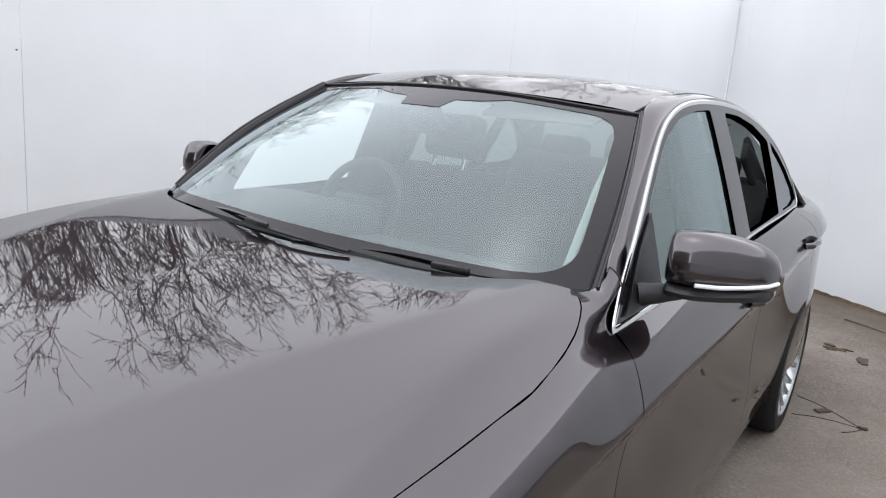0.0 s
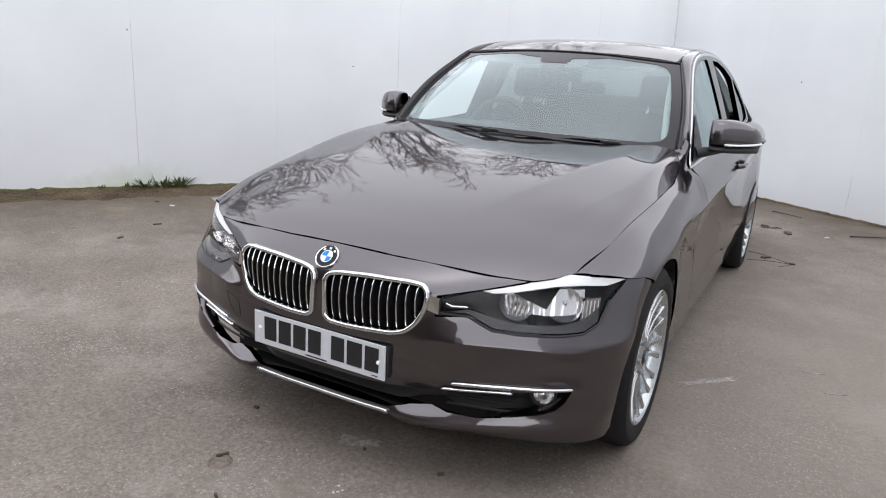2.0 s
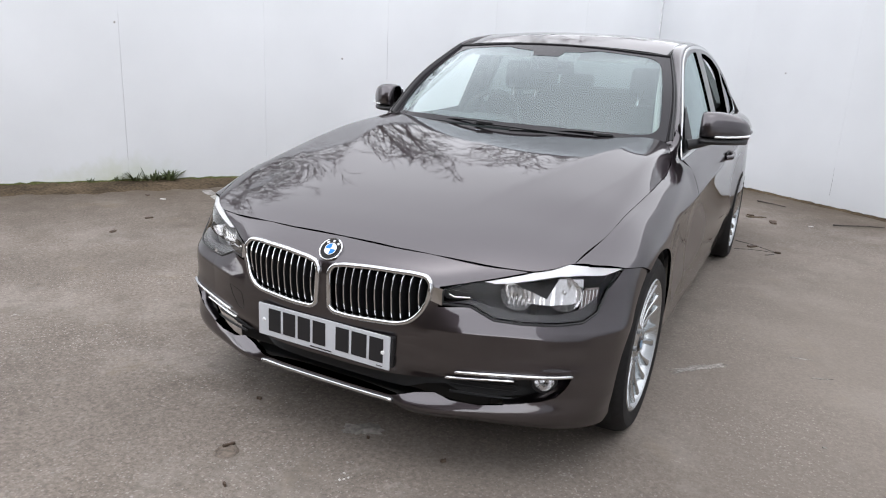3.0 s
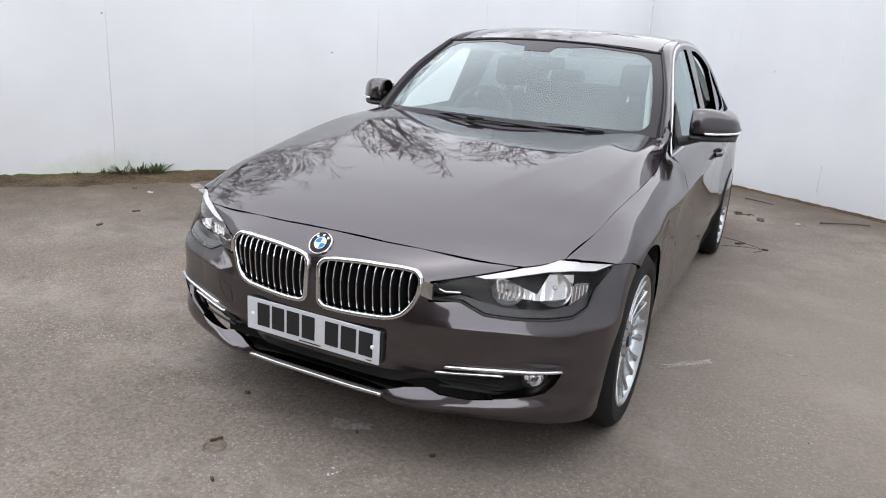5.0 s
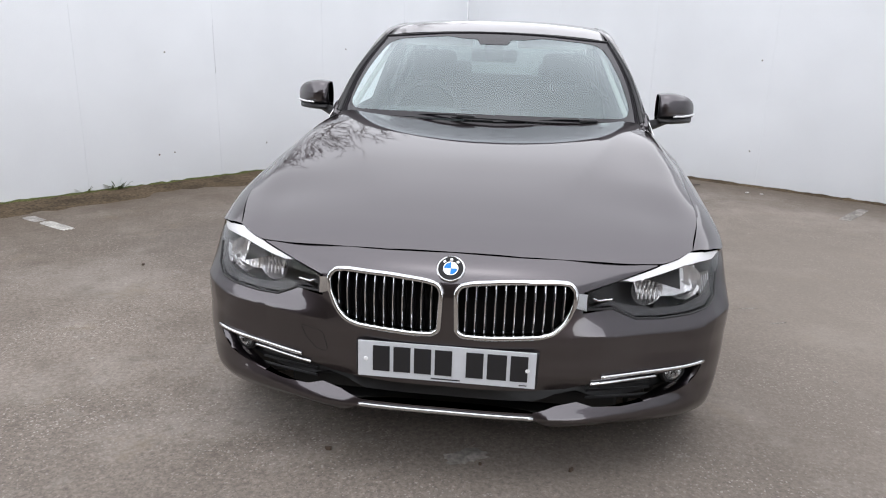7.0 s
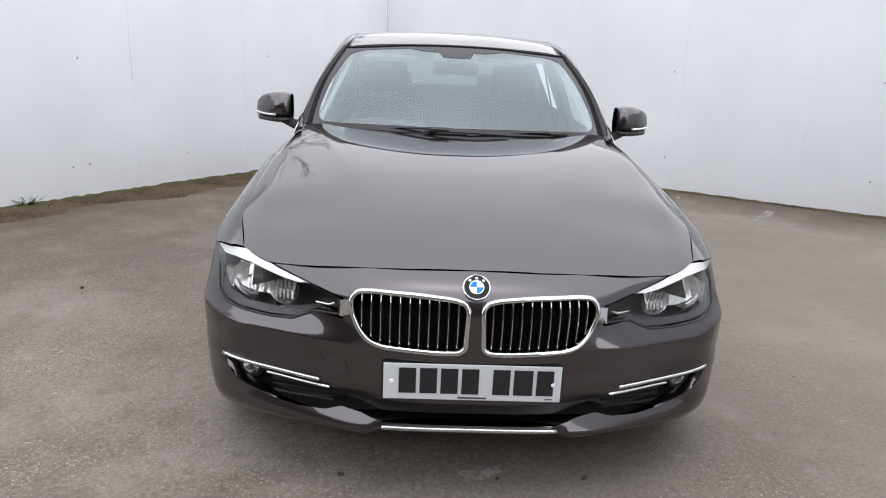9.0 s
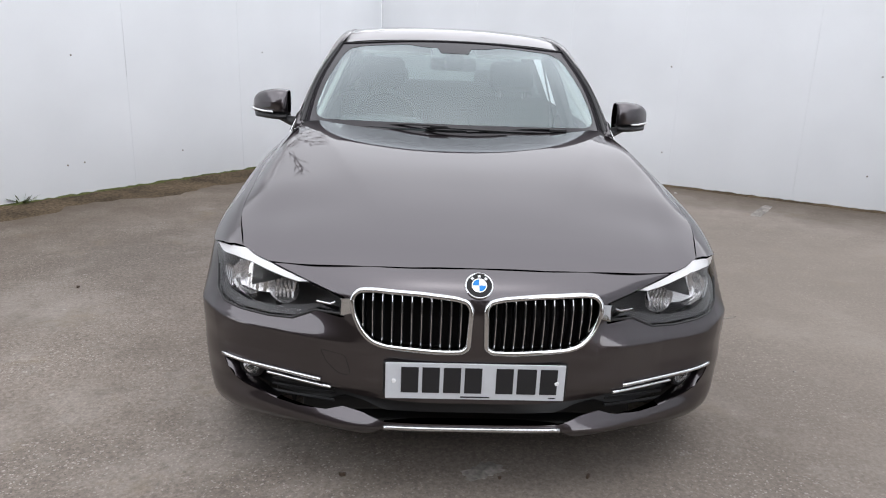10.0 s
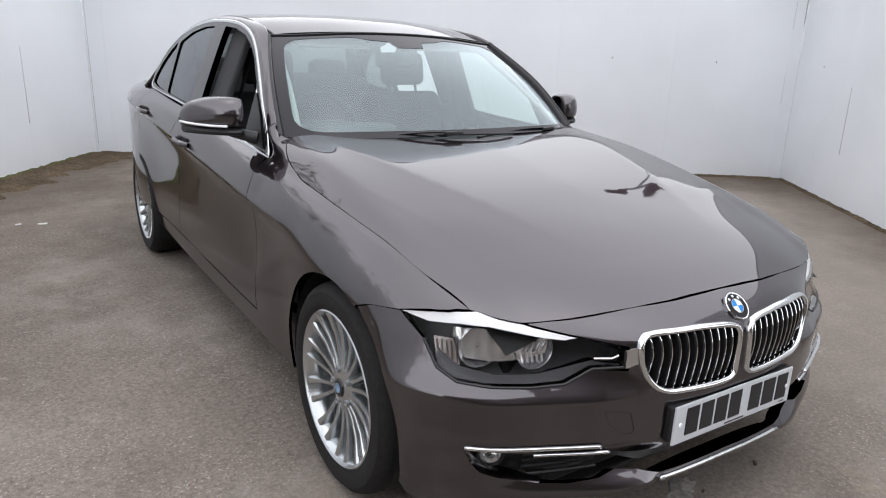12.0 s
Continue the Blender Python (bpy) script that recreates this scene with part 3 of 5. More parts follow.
patch("scuff", (0.05, 0.175), 0.16, 0.085, 34, FAINTPAINT, "faint pale patch under the nose", "scuff", 0.002, 0.3, 30, "structure", 5)
for i, (x, y, a, b) in enumerate(((-1.45, 4.55, 0.09, 0.05), (-1.60, 4.60, 0.05, 0.03), (1.35, 5.05, 0.05, 0.03), (2.30, 5.15, 0.05, 0.03), (2.42, 5.10, 0.03, 0.03))):
    patch("litter_scrap", (x, y), a, b, 20 * i, PALE, "small pale scrap lying on the asphalt", "litter", 0.006, 0.4, 12, seed=20 + i)
# last entry is the iron cap's shaded crescent, laid on as a dark patch
for i, (x, y, a, b) in enumerate(((-0.405, 0.14, 0.026, 0.013), (0.389, 0.142, 0.026, 0.014), (1.05, 5.0, 0.16, 0.07), (0.85, 5.2, 0.07, 0.05), (1.16, 3.87, 0.05, 0.03), (0.98, 3.95, 0.10, 0.04), (-2.05, 1.90, 0.03, 0.02), (-0.112, -0.33, 0.020, 0.010), (0.10, 0.129, 0.012, 0.008), (-0.262, -0.160, 0.046, 0.011))):
    patch("leaf_and_cap_shade", (x, y), a, b, 47 * i, LEAF_AND_SHADE, "dead brown leaf lying on the asphalt; at the iron cap, its painted shade", "leaf", 0.010, 0.5, 14, seed=40 + i)
for i, (x, y) in enumerate(((0.155, -0.085), (0.172, -0.112), (0.180, -0.098), (0.163, -0.122))):
    patch("grit_speck", (x, y), 0.012, 0.008, 50 * i, PALE, "tiny white fleck on the asphalt", "grit", 0.003, 0.5, 10, seed=90 + i)
cap = part("ground_stud", lathe([(0.003, 0.0005), (0.003, 0.022), (0.0005, 0.028), (0.005, 0.034), (0.0005, 0.042)], 28, m=pose(0, 0, 0, 0, -90, 0)), IRON, smooth=True)
cap.matrix_world = pose(-0.245, -0.19, 0)
tagged(cap, "rusty round iron cap set in the asphalt", "cover")
stick = part("stick", tube([(1.52, 5.22, 0.010), (1.66, 5.28, 0.014), (1.78, 5.37, 0.012), (1.92, 5.43, 0.008)], 0.007, 6, taper=0.004), BARK, smooth=True)
tagged(stick, "thin dark twig lying on the asphalt", "stick")
stick = part("stick", tube([(0.84, 6.00, 0.008), (0.98, 5.91, 0.012), (1.11, 5.85, 0.007)], 0.006, 6, taper=0.003), BARK, smooth=True)
tagged(stick, "thin dark twig lying on the asphalt", "stick")
# hairline cracks that meet beside the rear wheel
for line in (((0.85, 4.08), (0.93, 4.05), (1.01, 4.00), (1.10, 3.92), (1.16, 3.87)), ((0.87, 3.80), (0.96, 3.85), (1.05, 3.87), (1.16, 3.87)), ((1.09, 3.75), (1.13, 3.80), (1.16, 3.86))):
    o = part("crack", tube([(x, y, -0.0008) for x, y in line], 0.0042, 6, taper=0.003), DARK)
    tagged(o, "thin dark crack in the asphalt", "crack", kind="structure")
for i, (x, y, a, b) in enumerate(((-3.70, 2.37, 0.05, 0.03), (-3.03, 1.83, 0.07, 0.035), (-2.89, 1.41, 0.075, 0.04))):
    patch("leaf_and_cap_shade", (x, y), a, b, 61 * i, LEAF_AND_SHADE, "dead brown leaf lying on the asphalt; at the iron cap, its painted shade", "leaf", 0.008, 0.5, 14, seed=70 + i)
patch("litter_scrap", (-3.48, 2.34), 0.06, 0.035, 10, PALE, "small pale scrap lying on the asphalt", "litter", 0.006, 0.4, 12, seed=77)
patch("leaf_litter", (0.90, 5.15), 0.20, 0.09, 20, SOIL, "patch of brown leaf crumbs on the asphalt", "leaf litter", 0.004, 0.7, 40, seed=78)

# screw heads in the boards
for start, along, spots in ((CORNER, ALONG_LEFT, ((2.03, 1.24), (4.12, 1.19), (4.10, 0.29), (4.25, 0.28), (6.20, 1.42), (7.3, 1.2), (3.1, 0.3))), (CORNER, ALONG_BACK, ((1.90, 1.26), (3.75, 1.23), (3.75, 0.35), (5.62, 1.21), (5.65, 0.32), (6.7, 1.2))), (FAR_CORNER, ALONG_RIGHT, ((1.77, 1.17), (0.6, 1.2)))):
    side = Vector((-along.y, along.x, 0))
    if side.dot(Vector((0, 1, 0)) - start) < 0:
        side = -side
    for t, z in spots:
        o = part("screw_head", lathe([(0.002, 0.0005), (0.002, 0.006), (0.0, 0.008)], 12), IRON, smooth=True)
        o.matrix_world = Matrix.Translation(start + along * t + side * 0.0005 + Vector((0, 0, z))) @ side.to_track_quat("X", "Z").to_matrix().to_4x4()
        tagged(o, "rusty screw head in the white board", "screw", group="screws in the boards")


# ---- beyond the wall: bare trees and a floodlight ----
def bare_tree(seed, height):
    rnd = random.Random(seed)
    e = group_empty("bare_tree")
    tagged(e, "leafless tree with fine crossing twigs behind the wall", "tree", group="trees behind the wall")
    trunk, twigs = bmesh.new(), bmesh.new()

    def grow(p, d, length, r, depth):
        n = 3
        pts = [p]
        for i in range(n):
            d = (d + Vector((rnd.gauss(0, 0.20), rnd.gauss(0, 0.20), rnd.gauss(0.02, 0.16)))).normalized()
            pts.append(pts[-1] + d * length / n)
        r = max(r, 0.0065)
        big = r > 0.016
        tube(pts, r, 6 if big else 3, trunk if big else twigs, taper=r * 0.62)
        if depth == 0:
            return
        kids = rnd.choice((2, 3, 3)) if depth < 5 else rnd.choice((3, 4))
        for k in range(kids):
            q = d.orthogonal().normalized()
            q.rotate(Matrix.Rotation(rnd.uniform(0, 6.28), 3, d))
            spread = rnd.uniform(0.35, 0.95)
            nd = (d + q * spread).normalized()
            i = rnd.choice((1, 2, 3)) if k else 3
            grow(pts[i], nd, length * rnd.uniform(0.58, 0.84), r * rnd.uniform(0.45, 0.62), depth - 1)

    grow(Vector((0, 0, 0)), Vector((0, 0, 1)), height * 0.30, height * 0.011, 7)
    part("trunk", trunk, BARK, e, smooth=True)
    tagged(part("twigs", twigs, BARK, e), "fine bare twigs of a leafless tree", kind="stuff")
    return e


BEHIND = Vector((-ALONG_LEFT.y, ALONG_LEFT.x, 0))
if BEHIND.dot(Vector((0, 1, 0)) - CORNER) > 0:
    BEHIND = -BEHIND
kinds = [bare_tree(11, 8.6), bare_tree(23, 9.1), bare_tree(37, 8.2)]
for i, (t, off, turn, scale) in enumerate(((5.6, 6.0, 0, 1.0), (3.6, 6.4, 70, 1.0), (7.6, 6.1, 150, 1.0), (1.6, 6.8, 200, 0.95), (9.6, 6.5, 300, 0.84), (-0.8, 7.0, 20, 0.9), (4.6, 8.6, 110, 1.15), (6.7, 8.9, 250, 1.1), (11.5, 6.6, 80, 0.82), (-2.6, 6.3, 310, 1.1), (-1.6, 6.8, 95, 1.0), (5.0, 6.6, 220, 0.82), (6.6, 6.4, 330, 0.85), (10.6, 6.0, 130, 0.78), (12.6, 6.2, 15, 0.84), (14.4, 6.3, 210, 0.88), (16.2, 6.8, 100, 0.9), (18.0, 6.4, 330, 0.86), (9.0, 7.4, 60, 0.92), (-5.0, 7.2, 160, 0.85), (-7.6, 7.0, 40, 0.8), (8.6, 6.0, 190, 0.88))):
    m = Matrix.Translation(CORNER + ALONG_LEFT * t + BEHIND * off) @ pose(0, 0, 0, 0, 0, turn)
    if i < 3:
        kinds[i].matrix_world = m @ Matrix.Scale(scale, 4)
    else:
        o = copy_thing(kinds[i % 3], m)
        o.scale = (scale, scale, scale)

flood = group_empty("floodlight_post", Matrix.Translation(CORNER + ALONG_BACK * 7.0 + Vector((ALONG_BACK.y, -ALONG_BACK.x, 0)) * -1.0))
tagged(flood, "slim steel post with two flat floodlights behind the wall", "floodlight")
part("post", tube([(0, 0, 0), (0, 0, 3.9)], 0.022, 12), STEEL, flood, smooth=True)
part("crossarm", box(0.52, 0.022, 0.022, pose(0, 0, 3.9, 0, 0, -34.6), 0.005), STEEL, flood)
for t in (-0.27, 0.27):
    p = ALONG_BACK * t
    part("lamp_head", box(0.29, 0.20, 0.045, pose(p.x, p.y, 3.93, 0, 0, -34.6) @ pose(0, -0.04, 0, 15, 0, 0), 0.012), BLACK, flood)

# ---- the car: x to its left, y to its rear, z up ----
car = group_empty("car", pose(-0.009, 0, -0.004, 0, 0.578, 0.445))
tagged(car, "dark bronze metallic four-door saloon parked on the asphalt", "car")

BON = []
BON_Y = []


def bonnet_section(y, xs, zs):
    BON_Y.append(y)
    BON.append([(x, y, z) for x, z in zip(xs, zs)])


bonnet_section(0.11, (0, 0.20, 0.40, 0.52, 0.60, 0.66, 0.70), (0.7150, 0.7100, 0.6860, 0.6520, 0.6280, 0.6100, 0.6000))
bonnet_section(0.20, (0, 0.20, 0.40, 0.53, 0.61, 0.67, 0.715), (0.7520, 0.7490, 0.7350, 0.7090, 0.6870, 0.6720, 0.6630))
bonnet_section(0.30, (0, 0.20, 0.40, 0.54, 0.62, 0.68, 0.722), (0.7840, 0.7820, 0.7730, 0.7550, 0.7390, 0.7280, 0.7170))
bonnet_section(0.45, (0, 0.20, 0.41, 0.545, 0.635, 0.705, 0.760), (0.8240, 0.8226, 0.8140, 0.8000, 0.7870, 0.7790, 0.7670))
bonnet_section(0.60, (0, 0.20, 0.43, 0.555, 0.645, 0.720, 0.774), (0.8575, 0.8562, 0.8515, 0.8440, 0.8350, 0.8250, 0.8030))
bonnet_section(0.75, (0, 0.20, 0.44, 0.570, 0.665, 0.735, 0.781), (0.8880, 0.8864, 0.8840, 0.8770, 0.8680, 0.8560, 0.8245))
bonnet_section(0.95, (0, 0.20, 0.45, 0.580, 0.680, 0.742, 0.792), (0.9205, 0.9196, 0.9197, 0.9150, 0.9080, 0.8940, 0.8510))
bonnet_section(1.20, (0, 0.20, 0.47, 0.590, 0.690, 0.745, 0.794), (0.9550, 0.9545, 0.9570, 0.9550, 0.9485, 0.9280, 0.8785))
bonnet_section(1.43, (0, 0.20, 0.50, 0.600, 0.680, 0.742, 0.795), (0.9812, 0.9814, 0.9862, 0.9838, 0.9735, 0.9495, 0.9070))
bonnet_section(1.52, (0, 0.20, 0.50, 0.600, 0.680, 0.742, 0.795), (0.9920, 0.9925, 0.9965, 0.9955, 0.9835, 0.9560, 0.9210))
BONNET = Sheet(BON_Y, BON)
# where the shut line leaves the bonnet's edge to curl in at the screen's corner: (along, across)
SHUT = [(1.20, 6.0), (1.28, 5.88), (1.35, 5.70), (1.40, 5.52), (1.43, 5.36), (1.46, 5.16), (1.485, 4.94), (1.503, 4.70), (1.514, 4.46), (1.517, 4.22)]


def shut(y):
    return tuple(BONNET.at([y], [np.interp(y, [q[0] for q in SHUT], [q[1] for q in SHUT])])[0])



SEC, SEC_Y = [], []


def side_section(y, xs, zs):
    SEC_Y.append(y)
    SEC.append([(x, y, z) for x, z in zip(xs, zs)])
    if len(xs) == 9:
        SEC[-1][0] = shut(y)


side_section(0.30, (0.722, 0.744, 0.770, 0.798, 0.820, 0.830, 0.835, 0.835, 0.830), (0.717, 0.714, 0.708, 0.690, 0.660, 0.60, 0.50, 0.40, 0.25))
side_section(0.45, (0.760, 0.786, 0.814, 0.840, 0.860, 0.873, 0.876, 0.876, 0.856), (0.767, 0.751, 0.729, 0.700, 0.668, 0.60, 0.50, 0.40, 0.25))
side_section(0.60, (0.775, 0.802, 0.832, 0.861, 0.884, 0.894, 0.895, 0.892, 0.876), (0.807, 0.790, 0.764, 0.730, 0.685, 0.61, 0.50, 0.40, 0.25))
side_section(0.75, (0.782, 0.810, 0.840, 0.866, 0.886, 0.897, 0.900, 0.896, 0.881), (0.827, 0.811, 0.785, 0.750, 0.702, 0.63, 0.50, 0.40, 0.25))
side_section(0.95, (0.796, 0.821, 0.847, 0.869, 0.885, 0.891, 0.894, 0.890, 0.874), (0.848, 0.833, 0.808, 0.773, 0.722, 0.66, 0.52, 0.40, 0.24))
side_section(1.20, (0.797, 0.824, 0.849, 0.867, 0.877, 0.874, 0.872, 0.875, 0.862), (0.873, 0.862, 0.836, 0.796, 0.742, 0.69, 0.55, 0.41, 0.23))
side_section(1.35, (0.783, 0.811, 0.838, 0.862, 0.880, 0.871, 0.869, 0.877, 0.863), (0.890, 0.884, 0.859, 0.809, 0.752, 0.705, 0.557, 0.41, 0.23))
side_section(1.43, (0.763, 0.796, 0.829, 0.859, 0.881, 0.870, 0.868, 0.878, 0.864), (0.900, 0.899, 0.872, 0.817, 0.758, 0.712, 0.56, 0.41, 0.23))
WING, WING_Y = SEC, SEC_Y
SEC, SEC_Y = [row[1:] for row in WING[-2:]], WING_Y[-2:]
side_section(1.50, (0.786, 0.828, 0.860, 0.882, 0.868, 0.864, 0.878, 0.865), (0.907, 0.876, 0.826, 0.763, 0.718, 0.565, 0.41, 0.23))
side_section(1.90, (0.791, 0.832, 0.863, 0.885, 0.870, 0.864, 0.880, 0.866), (0.922, 0.893, 0.849, 0.793, 0.752, 0.59, 0.412, 0.23))
side_section(2.40, (0.797, 0.836, 0.867, 0.889, 0.873, 0.865, 0.880, 0.866), (0.948, 0.919, 0.877, 0.826, 0.786, 0.61, 0.42, 0.23))
side_section(2.90, (0.798, 0.839, 0.871, 0.892, 0.875, 0.866, 0.878, 0.864), (0.973, 0.944, 0.903, 0.856, 0.816, 0.63, 0.435, 0.235))
side_section(3.15, (0.792, 0.836, 0.869, 0.890, 0.875, 0.870, 0.881, 0.866), (0.982, 0.954, 0.915, 0.869, 0.829, 0.64, 0.442, 0.24))
side_section(3.40, (0.782, 0.830, 0.866, 0.888, 0.879, 0.886, 0.896, 0.880), (0.991, 0.963, 0.927, 0.882, 0.843, 0.655, 0.455, 0.24))
side_section(3.65, (0.766, 0.820, 0.860, 0.885, 0.881, 0.894, 0.902, 0.884), (0.998, 0.972, 0.938, 0.893, 0.856, 0.67, 0.47, 0.24))
side_section(4.10, (0.720, 0.782, 0.828, 0.852, 0.848, 0.848, 0.850, 0.825), (1.000, 0.975, 0.945, 0.905, 0.868, 0.68, 0.48, 0.26))
side_section(4.50, (0.640, 0.705, 0.752, 0.775, 0.770, 0.770, 0.770, 0.740), (0.995, 0.975, 0.945, 0.905, 0.870, 0.69, 0.50, 0.28))
SIDE = Sheet(SEC_Y, SEC)
# behind the bonnet the wing runs on as the door does, with a shoulder that climbs along the glass to the pillar
for row in WING:
    row.insert(1, tuple(spline_weights(range(9), 0.5)[0] @ np.array(row)))
for row, v, shoulder in ((WING[-2], 5.50, (0.793, 1.35, 0.900)), (WING[-1], 4.95, (0.772, 1.43, 0.928))):
    row[0], row[1] = tuple(BONNET.at([row[0][1]], [v])[0]), shoulder
half_way = Sheet(WING_Y, WING)
for y, v in ((1.03, 6.0), (1.12, 6.0), (1.28, 5.78), (1.39, 5.25)):
    row = [tuple(q) for q in half_way.at(np.full(10, y), np.arange(10))]
    row[0] = tuple(BONNET.at([y], [v])[0])
    row[1] = tuple(0.5 * np.array(row[1]) + 0.25 * (np.array(row[0]) + np.array(row[2])))
    WING.append(row)
    WING_Y.append(y)
WING.sort(key=lambda row: row[0][1])
WING_Y.sort()
for y, top, shoulder in ((1.50, BONNET.at([1.50], [4.15])[0][::2], (0.761, 0.947)), (1.54, (0.706, 0.971), (0.761, 0.955)), (1.575, (0.737, 0.990), (0.763, 0.965)), (1.615, (0.736, 1.035), (0.766, 0.985))):
    WING_Y.append(y)
    WING.append([(x, y, z) for x, z in (top, shoulder)] + [tuple(q) for q in SIDE.at(np.full(8, y), np.arange(8))])
WING_SIDE = Sheet(WING_Y, WING)
VS = 0.09  # metres to one step of the side's lower coordinate


def swage(q):
    """The pressed shoulder line that runs through the door handles."""
    y, z = q[:, 1], q[:, 2]
    line = np.interp(y, (1.2, 1.5, 1.9, 2.4, 2.9, 3.4, 3.65, 4.1), (0.738, 0.757, 0.787, 0.820, 0.850, 0.877, 0.889, 0.905))
    q[:, 0] += 0.006 * np.interp(y, (1.05, 1.5, 3.7, 4.3), (0, 1, 1, 0)) * ridge(line - z, 0.06, 0.022, 0.004)
    return q


def side_place(p):
    return swage(SIDE.at(p[:, 0], p[:, 1] / VS))


def wing_place(p):
    return swage(WING_SIDE.at(p[:, 0], p[:, 1] / VS))


def side_v(y, z, sheet=None):
    """The side's second coordinate at the height z."""
    v = np.linspace(0, (sheet or SIDE).vs[-1], 321)
    zz = (sheet or SIDE).at(np.full(321, y), v)[:, 2]
    return VS * float(np.interp(-z, -zz, v))


def side_pts(pairs, sheet=None):
    return [(y, side_v(y, z, sheet)) for y, z in pairs]


def wing_pts(pairs):
    return side_pts(pairs, WING_SIDE)


def wing_shut(y):
    """The wing's edge along the bonnet's shut line."""
    v = np.linspace(0, 1.5, 151)
    return y, VS * float(np.interp(shut(y)[0], WING_SIDE.at(np.full(151, y), v)[:, 0], v))


def arch(yc, zc, r, a0, a1, n=28, stretch=1.075):
    """Points (y, z) on a wheel arch; angles from straight ahead, over the top."""
    return [(yc - stretch * r * math.cos(radians(a0 + (a1 - a0) * i / n)), zc + r * math.sin(radians(a0 + (a1 - a0) * i / n))) for i in range(n + 1)]


AXLE_F, AXLE_R, HUB_Z, ARCH_R = 0.758, 3.575, 0.325, 0.355


def ridge(d, before, after, soft=0.006):
    """A pressed crease: 1 on the line, falling off over the two widths on its two sides (d < 0, d > 0)."""
    q = np.sqrt(d * d + soft * soft)
    return np.exp(-(q - soft) / (after + (before - after) * (0.5 - 0.5 * d / q)))


# bonnet: its own flat domain is (across, along)
WS = 0.115


def bonnet_place(p):
    a = BONNET.at(p[:, 1], np.abs(p[:, 0]) / WS)
    x, y = a[:, 0], a[:, 1]
    inner = np.interp(y, (0.30, 0.50, 0.75, 1.00, 1.20, 1.40), (0.265, 0.335, 0.425, 0.510, 0.575, 0.625))
    outer = np.interp(y, (0.35, 0.55, 0.72, 0.90, 1.06, 1.25, 1.40), (0.555, 0.600, 0.652, 0.696, 0.716, 0.730, 0.742))
    a[:, 2] += 0.0060 * np.interp(y, (0.30, 0.75, 1.02, 1.50), (0, 0.8, 1, 0.7)) * ridge(x - inner, 0.13, 0.06, 0.012)
    a[:, 2] += 0.0030 * np.interp(y, (0.30, 0.65, 1.10, 1.50), (0, 0.7, 1, 1)) * ridge(x - outer, 0.08, 0.04, 0.010)
    a[:, 0] *= np.sign(p[:, 0])
    return a


half = [(0.0, 0.1125), (1.0, 0.1155), (1.6, 0.1295), (2.5, 0.159), (3.3, 0.1865), (4.2, 0.213), (5.0, 0.248), (6.0, 0.296)]
half += [(6.0, y) for y in (0.5, 0.8, 1.1, 1.2)] + [(w, y) for y, w in SHUT[1:]] + [(4.0, 1.504), (3.5, 1.482), (3.0, 1.452), (2.0, 1.400), (1.0, 1.362)]
outline = [(w * WS, y) for w, y in half] + [(0.0, 1.347)] + [(-w * WS, y) for w, y in half[:0:-1]]
panel("bonnet", bonnet_place, outline, PAINT, car, step=0.015, gap=0.0028, out=(0, 0, 1), flange=0.02)

# bumper: flat domain (distance round the nose, height)
PLAN_A = (0, 0.2, 0.35, 0.51, 0.68, 0.81, 0.91, 1.03, 1.20)
PLAN_X = (0, 0.2, 0.35, 0.50, 0.65, 0.76, 0.83, 0.868, 0.884)
BUMP_Z = (0.735, 0.69, 0.65, 0.58, 0.51, 0.48, 0.43, 0.37, 0.30, 0.24, 0.17)
BUMP_Y = [
    (0.155, 0.062, 0.026, 0.014, 0.012, 0.011, 0.012, 0.014, 0.026, 0.020, 0.080),
    (0.160, 0.072, 0.034, 0.022, 0.018, 0.016, 0.017, 0.019, 0.034, 0.022, 0.086),
    (0.186, 0.112, 0.067, 0.056, 0.045, 0.041, 0.041, 0.043, 0.069, 0.039, 0.115),
    (0.230, 0.170, 0.141, 0.126, 0.096, 0.089, 0.088, 0.090, 0.107, 0.090, 0.160),
    (0.275, 0.230, 0.210, 0.199, 0.169, 0.160, 0.156, 0.150, 0.159, 0.143, 0.206),
    (0.335, 0.314, 0.302, 0.281, 0.247, 0.233, 0.227, 0.214, 0.216, 0.200, 0.258),
    (0.432, 0.426, 0.405, 0.374, 0.334, 0.318, 0.311, 0.294, 0.289, 0.275, 0.320),
    (0.535, 0.530, 0.505, 0.466, 0.426, 0.410, 0.404, 0.391, 0.386, 0.383, 0.412),
    (0.660, 0.660, 0.650, 0.632, 0.610, 0.601, 0.598, 0.594, 0.595, 0.602, 0.632),
]
BUMP_ROWS = np.array([[(x, y, z) for y, z in zip(ys, BUMP_Z)] for x, ys in zip(PLAN_X, BUMP_Y)])


